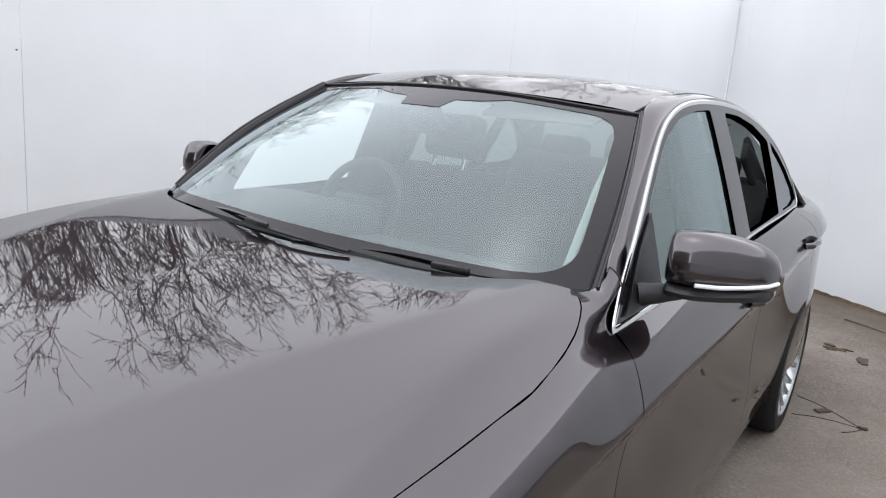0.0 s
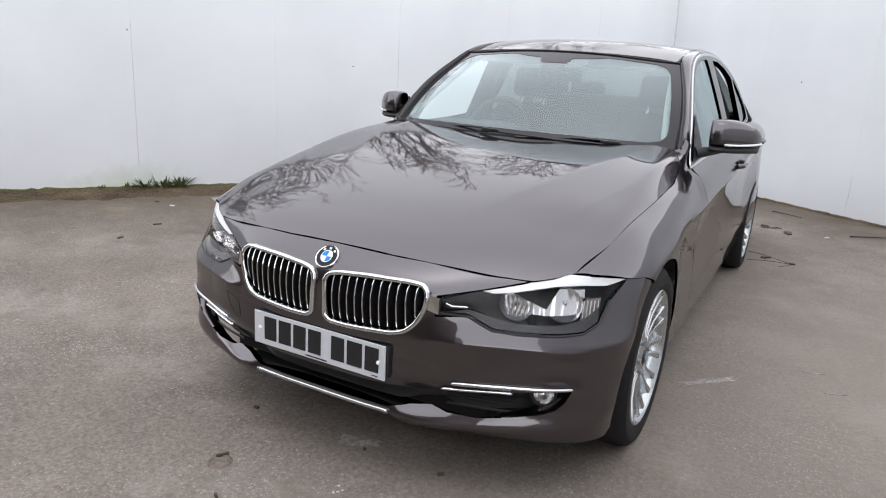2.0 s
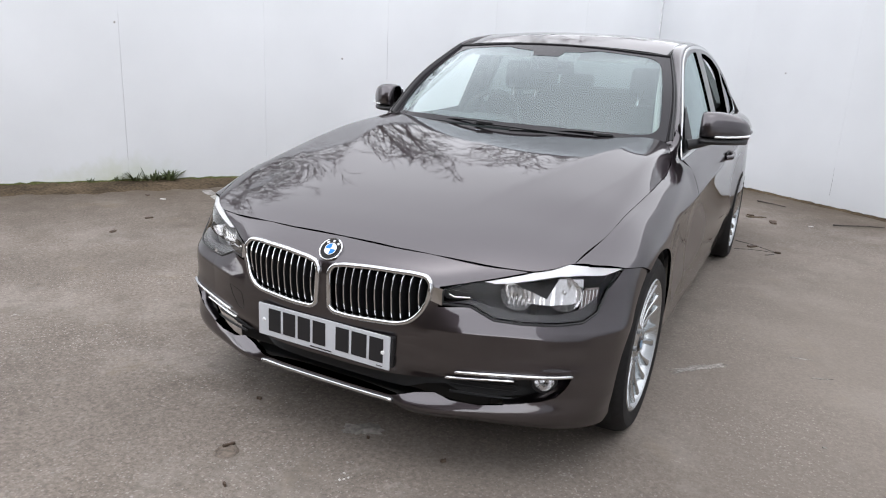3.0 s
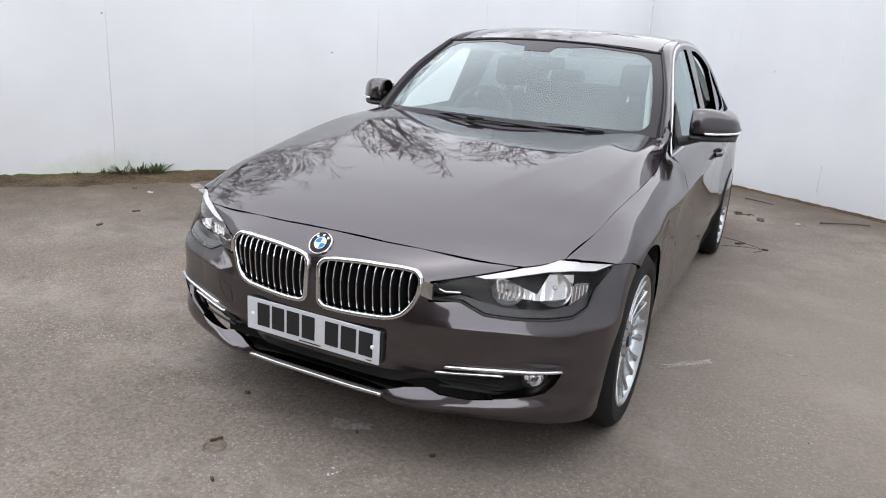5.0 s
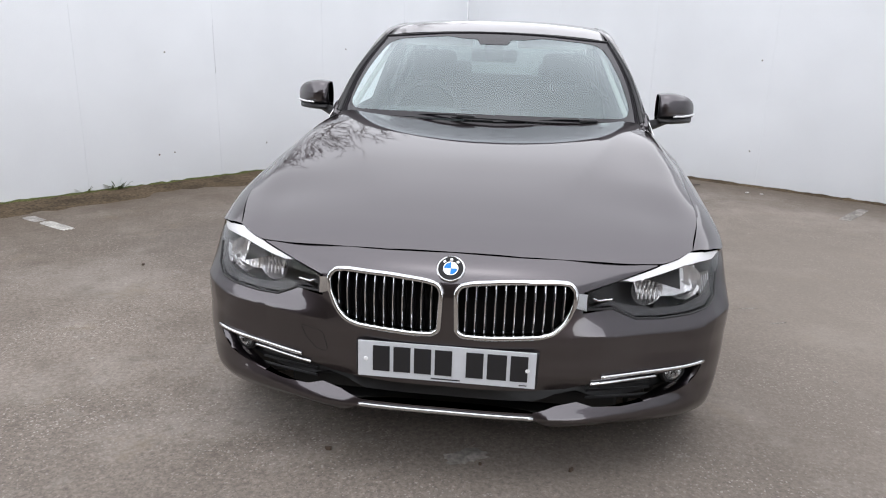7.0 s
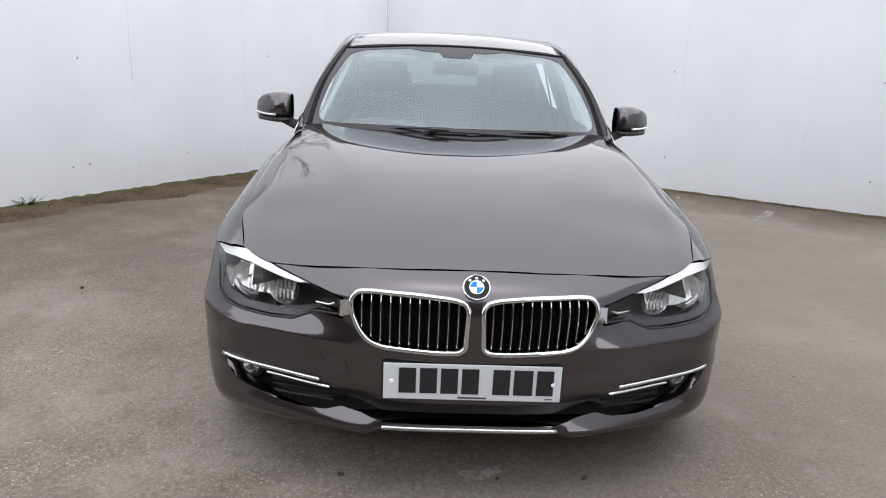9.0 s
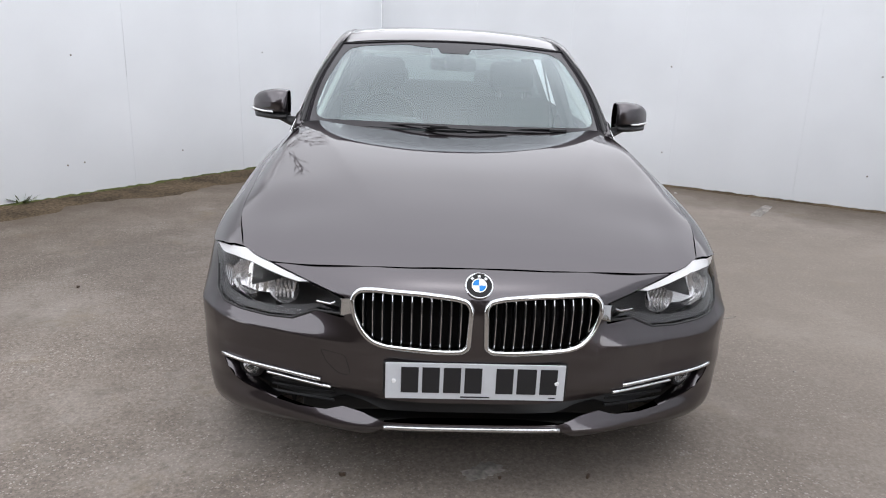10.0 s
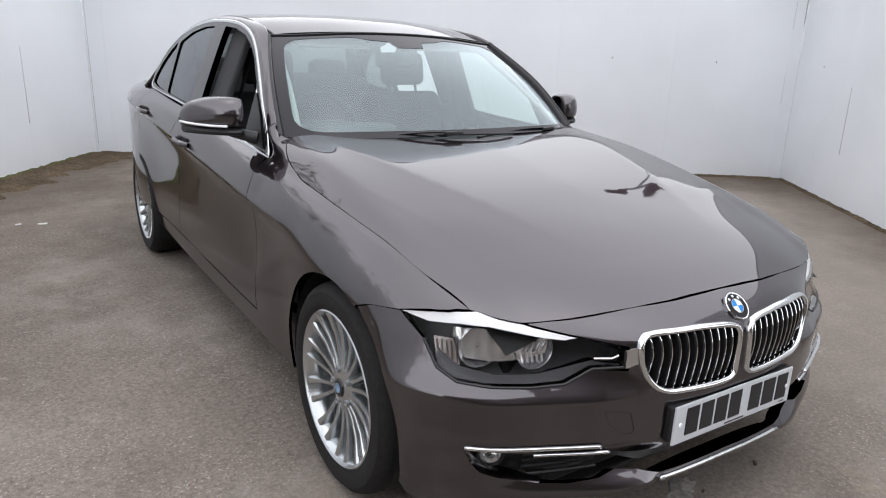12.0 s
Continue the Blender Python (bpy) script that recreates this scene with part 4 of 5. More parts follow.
def bump_place(p):
    a, z = np.abs(p[:, 0]), p[:, 1]
    wu = spline_weights(PLAN_A, a)
    wv = spline_weights([-q for q in BUMP_Z], -z)
    q = np.einsum("pi,ijk,pj->pk", wu, BUMP_ROWS, wv)
    turn = np.radians(np.interp(a, (0, 0.35, 0.68, 0.91, 1.03, 1.2), (0, 15, 30, 58, 70, 82)))
    wide = np.interp(z, (0.17, 0.24, 0.30, 0.40, 0.50, 0.56, 0.65, 0.70), (-0.018, -0.012, 0.0, 0.010, 0.018, 0.014, 0.005, 0.0)) * np.interp(a, (0.60, 0.85, 1.03, 1.2), (0, 1, 0.9, 0.4))
    push = wide + 0.011 * np.interp(a, (0.36, 0.46, 0.95, 1.08), (0, 1, 1, 0)) * ridge(np.interp(a, (0.4, 0.7, 1.0), (0.508, 0.508, 0.522)) - z, 0.05, 0.022, 0.004)
    push += 0.012 * np.interp(a, (0.25, 0.30, 0.55, 0.75), (0, 1, 0.7, 0)) * ridge(np.interp(a, (0.27, 0.40, 0.70), (0.243, 0.234, 0.228)) - z, 0.035, 0.018, 0.003)
    q[:, 0] += push * np.sin(turn)
    q[:, 1] -= push * np.cos(turn)
    q[:, 0] *= np.where(p[:, 0] < 0, -1, 1)
    return q


def a_of_x(x):
    t = np.linspace(0, 1.2, 601)
    return float(np.interp(x, bump_place(np.stack([t, t * 0 + 0.5], 1))[:, 0], t))


def a_of_y(y, z):
    t = np.linspace(0.3, 1.2, 601)
    return float(np.interp(y, bump_place(np.stack([t, t * 0 + z], 1))[:, 1], t))


def nose(pairs):
    return [(a_of_x(x), z) for x, z in pairs]


def rounded(loop, r=0.012, n=4):
    """The loop with its corners rounded."""
    out = []
    loop = [np.array(p, float) for p in loop]
    for i, p in enumerate(loop):
        a, b = loop[i - 1] - p, loop[(i + 1) % len(loop)] - p
        la, lb = np.linalg.norm(a), np.linalg.norm(b)
        d = min(r, la / 2.2, lb / 2.2)
        s, e = p + a / la * d, p + b / lb * d
        for k in range(n + 1):
            t = k / n
            out.append((1 - t) ** 2 * s + 2 * t * (1 - t) * p + t * t * e)
    return out


LAMP_TOP = nose([(0.395, 0.630), (0.50, 0.654), (0.60, 0.680), (0.63, 0.690), (0.68, 0.704), (0.722, 0.714), (0.782, 0.708), (0.815, 0.699)]) + [(a_of_y(0.438, 0.688), 0.688)]
LAMP_LOW = nose([(0.828, 0.636), (0.812, 0.575), (0.780, 0.550), (0.715, 0.543), (0.620, 0.541), (0.545, 0.546), (0.508, 0.562), (0.474, 0.579), (0.395, 0.582)])
KIDNEY = rounded(nose([(0.015, 0.628), (0.029, 0.650), (0.066, 0.659), (0.168, 0.667), (0.300, 0.668), (0.345, 0.663), (0.366, 0.640), (0.364, 0.597), (0.343, 0.546), (0.310, 0.512), (0.269, 0.499), (0.10, 0.490), (0.042, 0.492), (0.020, 0.508)]), 0.03, 6)
INTAKE = nose([(0.26, 0.328), (0.35, 0.333), (0.425, 0.352), (0.62, 0.368), (0.787, 0.384), (0.772, 0.345), (0.748, 0.315), (0.71, 0.300), (0.66, 0.290), (0.60, 0.279), (0.527, 0.271), (0.44, 0.274), (0.388, 0.288), (0.325, 0.280), (0.257, 0.260)])
intake_loop = INTAKE + [(-a, z) for a, z in INTAKE[::-1]]
half = [(0.0, 0.7170)] + nose([(0.126, 0.7155), (0.30, 0.7108), (0.40, 0.7055), (0.477, 0.6988), (0.55, 0.6935), (0.61, 0.6900)])
half += nose([(0.61, 0.686), (0.50, 0.657), (0.385, 0.633), (0.385, 0.572)]) + [LAMP_LOW[i] for i in range(7, -1, -1)] + [LAMP_TOP[-1]]
half += [(a_of_y(0.53, 0.677), 0.677), (a_of_y(0.592, 0.653), 0.653)]
half += [(a_of_y(y, z), z) for y, z in arch(AXLE_F, HUB_Z, ARCH_R, 60, -18, 16)]
half += [(a_of_y(0.37, 0.190), 0.190)] + nose([(0.815, 0.190), (0.76, 0.196), (0.70, 0.203), (0.62, 0.206), (0.52, 0.208), (0.43, 0.207), (0.335, 0.204), (0.30, 0.218), (0.265, 0.240)]) + [(0.0, 0.238)]
outline = half + [(-a, z) for a, z in half[-2:0:-1]]
panel("front_bumper", bump_place, outline, PAINT, car, holes=[intake_loop, KIDNEY, [(-a, z) for a, z in KIDNEY]], step=0.013, gap=0.0015, out=(0, -1, 0), flange=0.02, hole_flange=0.05)

# wings, doors, rear quarters
door_front = [(1.552, 0.904), (1.542, 0.880), (1.530, 0.83), (1.518, 0.77), (1.500, 0.70), (1.487, 0.55), (1.48, 0.33)]
door_mid = [(2.690, 0.972), (2.690, 0.80), (2.685, 0.55), (2.68, 0.33)]
rear_cut = [(3.60, 1.0), (3.60, 0.93), (3.575, 0.80), (3.50, 0.72)] + arch(AXLE_R, HUB_Z, 0.385, 100, 182, 12)[2:] + [(3.205, 0.325)]
wing = [(0.296, 0.0)] + wing_pts([(0.306, 0.7165), (0.32, 0.7145), (0.34, 0.7115), (0.363, 0.7085), (0.385, 0.7035), (0.41, 0.6975), (0.438, 0.690), (0.48, 0.6835), (0.53, 0.676), (0.595, 0.652)])
wing += wing_pts(arch(AXLE_F, HUB_Z, ARCH_R, 64, 198, 30)) + wing_pts([(1.15, 0.215), (1.30, 0.215), (1.475, 0.215)])
wing += wing_pts(door_front[::-1]) + wing_pts([(1.566, 0.918), (1.588, 0.944), (1.606, 0.964), (1.620, 0.982)]) + [(1.604, 0.0), (1.59, 0.0), (1.572, 0.0), (1.555, 0.0), (1.54, 0.0), (1.525, 0.0)] + [wing_shut(y) for y in (1.516, 1.513, 1.508, 1.50, 1.485, 1.46, 1.43, 1.40, 1.35, 1.30, 1.25)] + [(y, 0.0) for y in (1.2, 0.9, 0.6, 0.4)]
door1 = side_pts(door_front) + side_pts([(2.0, 0.33), (2.4, 0.33)]) + side_pts(door_mid[::-1][:-1]) + [(2.690, 0.0), (2.2, 0.0), (1.8, 0.0), (1.62, 0.0)]
door2 = side_pts(door_mid) + side_pts([(2.9, 0.327)]) + side_pts(rear_cut[::-1][:-1]) + [(3.60, 0.0), (3.2, 0.0), (2.90, 0.0)]
door1[0], door2[0] = (1.553, 0.0), (2.690, 0.0)
quarter = side_pts(rear_cut[1:-13]) + side_pts(arch(AXLE_R, HUB_Z, ARCH_R, 60, 200, 30)) + side_pts([(4.0, 0.27), (4.3, 0.28), (4.5, 0.29)]) + [(4.5, 0.3), (4.5, 0.0), (4.1, 0.0), (3.8, 0.0), (3.60, 0.0)]
sill = side_pts([(1.485, 0.325), (2.4, 0.327), (3.0, 0.323), (3.20, 0.32), (3.225, 0.25), (3.0, 0.225), (2.4, 0.22), (1.48, 0.22)])
for mirror in (False, True):
    panel("front_wing", wing_place, wing, PAINT, car, gap=0.0020, mirror=mirror, flange=0.010)
    panel("front_door", side_place, door1, PAINT, car, gap=0.002, mirror=mirror)
    panel("rear_door", side_place, door2, PAINT, car, gap=0.002, mirror=mirror)
    panel("rear_quarter", side_place, quarter, PAINT, car, gap=0.002, mirror=mirror, step=0.025, flange=0.025)
    panel("side_skirt", side_place, sill, PAINT, car, gap=0.001, mirror=mirror, lift=-0.004)

# cabin side: flat domain (along, up)
def cabin_place(p):
    y, z = p[:, 0], p[:, 1]
    d = z - 0.93
    x = 0.797 - 0.352 * d - 0.10 * d * d - np.where(y > 2.5, 0.0128, 0.020) * ((y - 2.5) / 1.1) ** 2
    return np.stack([x, y, z], 1)


DLO = [(1.540, 0.906), (1.622, 0.982), (1.735, 1.062), (1.85, 1.148), (2.00, 1.255), (2.10, 1.314), (2.24, 1.364), (2.43, 1.394), (2.687, 1.405), (2.97, 1.399), (3.263, 1.362), (3.513, 1.294), (3.687, 1.202), (3.783, 1.108), (3.808, 1.040), (3.798, 1.013), (3.74, 0.999), (3.38, 0.987), (3.00, 0.980), (2.60, 0.963), (2.20, 0.941), (1.85, 0.921)]
dlo = np.array([tuple(q) for q in curve(DLO[:14], 70)] + DLO[14:17] + [tuple(q) for q in curve(DLO[17:] + [DLO[0]], 30)[:-1]])
inner = inset(dense(dlo, 0.03), 0.004)
WIN_F = rounded([(1.79, 0.945), (1.86, 1.126), (2.02, 1.242), (2.12, 1.297), (2.25, 1.341), (2.43, 1.369), (2.600, 1.378), (2.575, 0.975), (2.2, 0.955)], 0.02)
WIN_R = rounded([(2.780, 1.376), (2.97, 1.371), (3.19, 1.342), (3.400, 1.285), (3.312, 1.004), (3.03, 0.994), (2.757, 0.984)], 0.02)
WIN_Q = rounded([(3.452, 1.281), (3.567, 1.232), (3.676, 1.160), (3.757, 1.078), (3.765, 1.034), (3.62, 1.014), (3.410, 1.007)], 0.012)
for mirror in (False, True):
    panel("window_frame", cabin_place, inner, GLOSSBLACK, car, holes=[WIN_F, WIN_R, WIN_Q], step=0.035, mirror=mirror, flange=0.02, hole_flange=0.03, label="black side window frame and centre pillar")
    c = cabin_place(inset(dense(dlo, 0.03), 0.001))
    n = np.tile(np.array([0.93, 0, 0.36]), (len(c), 1))
    ribbon("chrome_surround", c, n, 0.015, 0.003, CHROME, car, closed=True, mirror=mirror, label="chrome side window surround")
    panes = [("quarter_light", WIN_Q, PRIVACY)] + ([("front_side_window", WIN_F, PANE)] if not mirror else [("rear_side_window", WIN_R, PRIVACY)])
    for name, loop, kind in panes:
        pane = panel(name, cabin_place, loop, kind, car, step=0.05, mirror=mirror, flange=0, lift=-0.008, label="raised tinted side window")
        pane.visible_shadow = False

# pillars and roof rails, roof, glass
WS_LOW = [(-0.714, 1.570, 0.971), (-0.62, 1.466, 0.976), (-0.35, 1.394, 0.977), (0, 1.367, 0.977), (0.35, 1.394, 0.977), (0.62, 1.466, 0.976), (0.714, 1.570, 0.971)]
WS_TOP = [(-0.582, 2.068, 1.341), (-0.50, 2.045, 1.345), (-0.30, 2.007, 1.360), (0, 1.988, 1.369), (0.30, 2.007, 1.360), (0.50, 2.045, 1.345), (0.582, 2.068, 1.341)]
ws_mid = [(0.5 * (a[0] + b[0]) * 1.034, 0.5 * (a[1] + b[1]) - f * 0.022, 0.5 * (a[2] + b[2]) + g * 0.028) for a, b, f, g in zip(WS_LOW, WS_TOP, (1.2, 0.7, 0.9, 1, 0.9, 0.7, 1.2), (0.35, 0.6, 0.9, 1, 0.9, 0.6, 0.35))]
SCREEN_SHEET = Sheet((0, 1, 2), [curve(c, 9) for c in (WS_LOW, ws_mid, WS_TOP)])


def screen_place(p):
    return SCREEN_SHEET.at(p[:, 1] / 0.35, (p[:, 0] / 0.64 + 1) * 4)


def pillar_lip(u):
    """The pillar's inner edge, standing proud of the glass and beside it."""
    p = SCREEN_SHEET.at(u, np.full(len(u), 8.0))
    return p + np.stack([np.interp(u, (0, 1, 2), c) for c in ((0.026, 0.018, 0.013), (-0.006, -0.007, -0.005), (0.013, 0.014, 0.010))], 1)


edge = pillar_lip(np.linspace(0.21, 1.98, 8))
RAIL_IN = [tuple(edge[0] + 0.2 * (edge[0] - edge[1]) + np.array([-0.002, 0.001, -0.003]))] + [tuple(q) for q in edge] + [(0.562, 2.30, 1.402), (0.556, 2.60, 1.424), (0.556, 2.95, 1.417), (0.568, 3.32, 1.370), (0.600, 3.66, 1.258), (0.652, 4.00, 1.072), (0.678, 4.12, 1.022), (0.695, 4.21, 1.005)]
rim_top = inset(curve(DLO[:14], 40), -0.006)[1:-1]
if rim_top[20][1] < curve(DLO[:14], 40)[21][1]:
    rim_top = inset(curve(DLO[:14], 40), 0.006)[1:-1]
rim = [q for q in cabin_place(rim_top) if q[2] > 0.984]
RAIL_OUT = [tuple(rim[0] + 0.6 * (rim[0] - rim[1]) + np.array([-0.002, 0.001, -0.003]))] + [tuple(q) for q in rim] + [(0.772, 3.93, 1.000), (0.745, 4.07, 1.010), (0.722, 4.18, 1.014)]
a, b = curve(RAIL_IN, 24), curve(RAIL_OUT, 24)
lift = np.minimum(1, 0.3 + np.arange(24) / 8)[:, None] * np.array([0.010, -0.002, 0.006])
RAIL_MID = [tuple(q) for q in 0.5 * (a + b) + lift]
for mirror in (False, True):
    loft("roof_rail", [RAIL_IN, RAIL_MID, RAIL_OUT], PAINT, car, 90, 11, mirror=mirror, thick=0.02, flip=True)

ROOF_Y, ROOF = [], []


def roof_section(y, lead, zs):
    xs = (0, 0.20, 0.38, 0.50, 0.575)
    ROOF_Y.append(y)
    ROOF.append([(x, y + lead * (x / 0.575) ** 2, z) for x, z in zip(xs, zs)])


roof_section(1.985, 0.082, (1.374, 1.371, 1.363, 1.354, 1.344))
roof_section(2.25, 0.05, (1.430, 1.428, 1.418, 1.407, 1.394))
roof_section(2.60, 0, (1.456, 1.453, 1.444, 1.433, 1.421))
roof_section(2.95, 0, (1.452, 1.449, 1.440, 1.429, 1.415))
roof_section(3.30, 0, (1.402, 1.399, 1.388, 1.374, 1.358))
ROOF_SHEET = Sheet(ROOF_Y, ROOF)


def roof_place(p):
    a = ROOF_SHEET.at(p[:, 1], np.abs(p[:, 0]) / 0.575 * 4)
    a[:, 0] *= np.sign(p[:, 0])
    return a


bm = bmesh.new()
rows = []
for t, w, top in ((3.02, 0.004, 1.440), (3.06, 0.016, 1.446), (3.11, 0.018, 1.456), (3.16, 0.016, 1.466), (3.185, 0.010, 1.467), (3.195, 0.006, 1.445)):
    rows.append([bm.verts.new(v) for v in ((-w * 1.6, t, 1.410), (-w, t, 0.5 * (1.425 + top)), (-w * 0.3, t, top), (w * 0.3, t, top), (w, t, 0.5 * (1.425 + top)), (w * 1.6, t, 1.410))])
for p, q in zip(rows, rows[1:]):
    for i in range(5):
        bm.faces.new((p[i], p[i + 1], q[i + 1], q[i]))
part("roof_antenna", bm, PAINT, car, "small shark fin antenna", smooth=True)
panel("roof", roof_place, [(-0.570, 1.995), (0.570, 1.995), (0.565, 2.4), (0.553, 2.8), (0.553, 3.29), (-0.553, 3.29), (-0.553, 2.8), (-0.565, 2.4)], PAINT, car, step=0.03, out=(0, 0, 1), flange=0.015)

def dark_line(name, pts, radius, label):
    part(name, tube(pts, radius, 6), BLACK, car, label, smooth=True)


dark_line("header_seal", curve([(x, y - 0.003, z + 0.003) for x, y, z in WS_TOP], 30), 0.0045, "black seal along the top of the windscreen")
for mirror in (1, -1):
    line = SCREEN_SHEET.at(np.linspace(0.0, 2.0, 24), np.full(24, 8.0))
    lip = pillar_lip(np.linspace(0.0, 2.0, 24)) - np.array([0.003, 0, 0])
    dark_line("pillar_seal", line * [mirror, 1, 1], 0.0022, "thin black seal beside the windscreen")
    seam = wing_place(np.linspace((1.605, 0.0), wing_pts([(1.620, 0.984)])[0], 9)) + np.array([0.0005, 0, 0.0008])
    dark_line("wing_joint", seam * [mirror, 1, 1], 0.0018, "dark joint between wing and pillar")
    dark_line("pillar_joint", lip * [mirror, 1, 1], 0.0040, "dark joint between moulding and pillar")
    rise = [line + np.array([-0.002, 0, -0.003]), 0.5 * (line + lip) + np.array([-0.003, -0.002, 0.003]), lip]
    loft("pillar_moulding", rise, MOULDING, car, 40, 8, "black moulding between windscreen and pillar", mirror=mirror < 0, flip=True)
    line = roof_place(np.array([(0.5585 - 0.010 * min(1, (y - 2.0) / 0.8), y) for y in np.linspace(2.0, 3.27, 26)])) + np.array([0, 0, 0.0005])
    dark_line("roof_ditch", line * [mirror, 1, 1], 0.0038, "dark joint along the roof edge")

full = [(-0.64, 0.0), (0.64, 0.0), (0.64, 0.70), (-0.64, 0.70)]
clear = rounded([(-0.598, 0.036), (0.598, 0.036), (0.588, 0.664), (-0.588, 0.664)], 0.10, 10)
notch = [(0.26, 0.664), (0.175, 0.636), (0.090, 0.624), (0.070, 0.570), (-0.070, 0.570), (-0.090, 0.624), (-0.175, 0.636), (-0.26, 0.664)]
clear = clear[:33] + notch + clear[33:]
ws = panel("windscreen", screen_place, inset(np.array(full), 0.004), SCREEN, car, step=0.04, out=(0, -1, 1), flange=0, label="laminated green-tinted windscreen")
ws.visible_shadow = False
panel("screen_border", screen_place, inset(np.array(full), 0.004), FRIT, car, holes=[clear], step=0.02, out=(0, -1, 1), flange=0, lift=0.0015, label="black printed windscreen border")
RW_TOP = [(-0.555, 3.29, 1.356), (-0.30, 3.30, 1.385), (0, 3.305, 1.398), (0.30, 3.30, 1.385), (0.555, 3.29, 1.356)]
RW_LOW = [(-0.65, 3.99, 1.045), (-0.35, 4.03, 1.052), (0, 4.04, 1.056), (0.35, 4.03, 1.052), (0.65, 3.99, 1.045)]
rw = loft("rear_window", [RW_TOP, [(0.5 * (a[0] + b[0]), 0.5 * (a[1] + b[1]) + 0.02, 0.5 * (a[2] + b[2]) + 0.02) for a, b in zip(RW_TOP, RW_LOW)], RW_LOW], PRIVACY, car, 30, 12)
rw.visible_shadow = False
loft("boot_lid", [RW_LOW, [(-0.70, 4.25, 0.998), (-0.35, 4.28, 1.025), (0, 4.30, 1.035), (0.35, 4.28, 1.025), (0.70, 4.25, 0.998)], [(-0.66, 4.50, 0.995), (-0.35, 4.56, 1.015), (0, 4.58, 1.02), (0.35, 4.56, 1.015), (0.66, 4.50, 0.995)]], PAINT, car, 40, 16, thick=0.01)
tail = []
for v in range(8):
    q = SIDE.at([4.5], [v])[0]
    tail.append([(q[0] * math.sin(a), 4.5 + 0.12 * math.cos(a), q[2]) for a in np.linspace(math.pi / 2, -math.pi / 2, 9)])
loft("rear_bumper", tail, PAINT, car, 40, 20)

# structure behind the gaps, coloured near-black for the shade there
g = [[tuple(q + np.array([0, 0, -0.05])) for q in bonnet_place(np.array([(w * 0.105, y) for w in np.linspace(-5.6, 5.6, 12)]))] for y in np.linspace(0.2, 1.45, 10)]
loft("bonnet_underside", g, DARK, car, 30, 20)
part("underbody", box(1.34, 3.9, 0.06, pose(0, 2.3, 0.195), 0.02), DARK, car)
# unseen tray added low to deepen the shade under the nose
part("shade_tray", box(0.96, 0.56, 0.02, pose(0, 0.47, 0.172), 0.008), DARK, car)
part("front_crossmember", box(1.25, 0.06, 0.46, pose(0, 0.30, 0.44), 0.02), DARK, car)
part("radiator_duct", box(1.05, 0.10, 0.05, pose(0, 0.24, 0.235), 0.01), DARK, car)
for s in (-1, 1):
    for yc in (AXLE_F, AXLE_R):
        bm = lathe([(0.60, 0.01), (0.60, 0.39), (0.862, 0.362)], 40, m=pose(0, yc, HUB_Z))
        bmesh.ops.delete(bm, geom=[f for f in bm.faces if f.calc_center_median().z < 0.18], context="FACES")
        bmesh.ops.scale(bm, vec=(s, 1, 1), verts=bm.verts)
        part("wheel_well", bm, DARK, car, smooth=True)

# wheels: twenty-spoke alloys on low tyres
wheel = group_empty("wheel", pose(0.880, AXLE_F, HUB_Z), car)
tyre_profile = [(-0.205, 0.236), (-0.215, 0.262), (-0.215, 0.295), (-0.20, 0.317), (-0.17, 0.3255), (-0.10, 0.3265), (-0.035, 0.3255), (-0.012, 0.317), (0.004, 0.298), (0.006, 0.268), (-0.002, 0.246), (-0.012, 0.234)]
part("tyre", lathe(tyre_profile, 72), RUBBER, wheel, smooth=True)
rim = part("rim", lathe([(-0.012, 0.240), (-0.001, 0.244), (0.002, 0.240), (-0.004, 0.233), (-0.02, 0.225), (-0.05, 0.218), (-0.19, 0.222)], 72), ALLOY, wheel, smooth=True)
part("brake_disc", lathe([(-0.13, 0.02), (-0.13, 0.165), (-0.15, 0.165)], 48), STEEL, wheel, smooth=True)
part("barrel_back", lathe([(-0.10, 0.216), (-0.125, 0.168)], 48), ALLOY, wheel, smooth=True)
part("hub_back", lathe([(-0.135, 0.168), (-0.135, 0.03)], 48), DARK, wheel)
bm = lathe([(-0.022, 0.0005), (-0.020, 0.030), (-0.020, 0.040), (-0.028, 0.068), (-0.06, 0.074)], 48)
part("hub", bm, ALLOY, wheel, smooth=True)
for k in range(5):
    a = 2 * math.pi * (k + 0.5) / 5
    part("wheel_bolt", lathe([(-0.030, 0.0005), (-0.018, 0.006), (-0.018, 0.0095), (-0.04, 0.0095)], 10, m=pose(0, 0.056 * math.cos(a), 0.056 * math.sin(a))), STEEL, wheel, smooth=True)
part("hub_cap", lathe([(-0.014, 0.0005), (-0.015, 0.026), (-0.022, 0.031)], 32), GLOSSBLACK, wheel, "black and silver hub cap", smooth=True)
part("hub_emblem", lathe([(-0.0125, 0.0005), (-0.0125, 0.015), (-0.016, 0.0155)], 24), PALEBLUE, wheel, smooth=True)
spoke = bmesh.new()
prof = [(0.060, 0.0085, -0.026), (0.10, 0.0072, -0.030), (0.16, 0.0074, -0.026), (0.205, 0.0095, -0.014), (0.234, 0.0150, -0.006)]
rings = []
for r, w, x in prof:
    rings.append([spoke.verts.new((x + dx, dy, r)) for dx, dy in ((-0.05, -w * 0.75), (-0.007, -w), (-0.0005, -w * 0.72), (0, 0), (-0.0005, w * 0.72), (-0.007, w), (-0.05, w * 0.75))])
for p, q in zip(rings, rings[1:]):
    for i in range(6):
        spoke.faces.new((p[i], p[i + 1], q[i + 1], q[i]))
first = part("spoke", spoke, ALLOY, wheel, smooth=True, sharp=24)
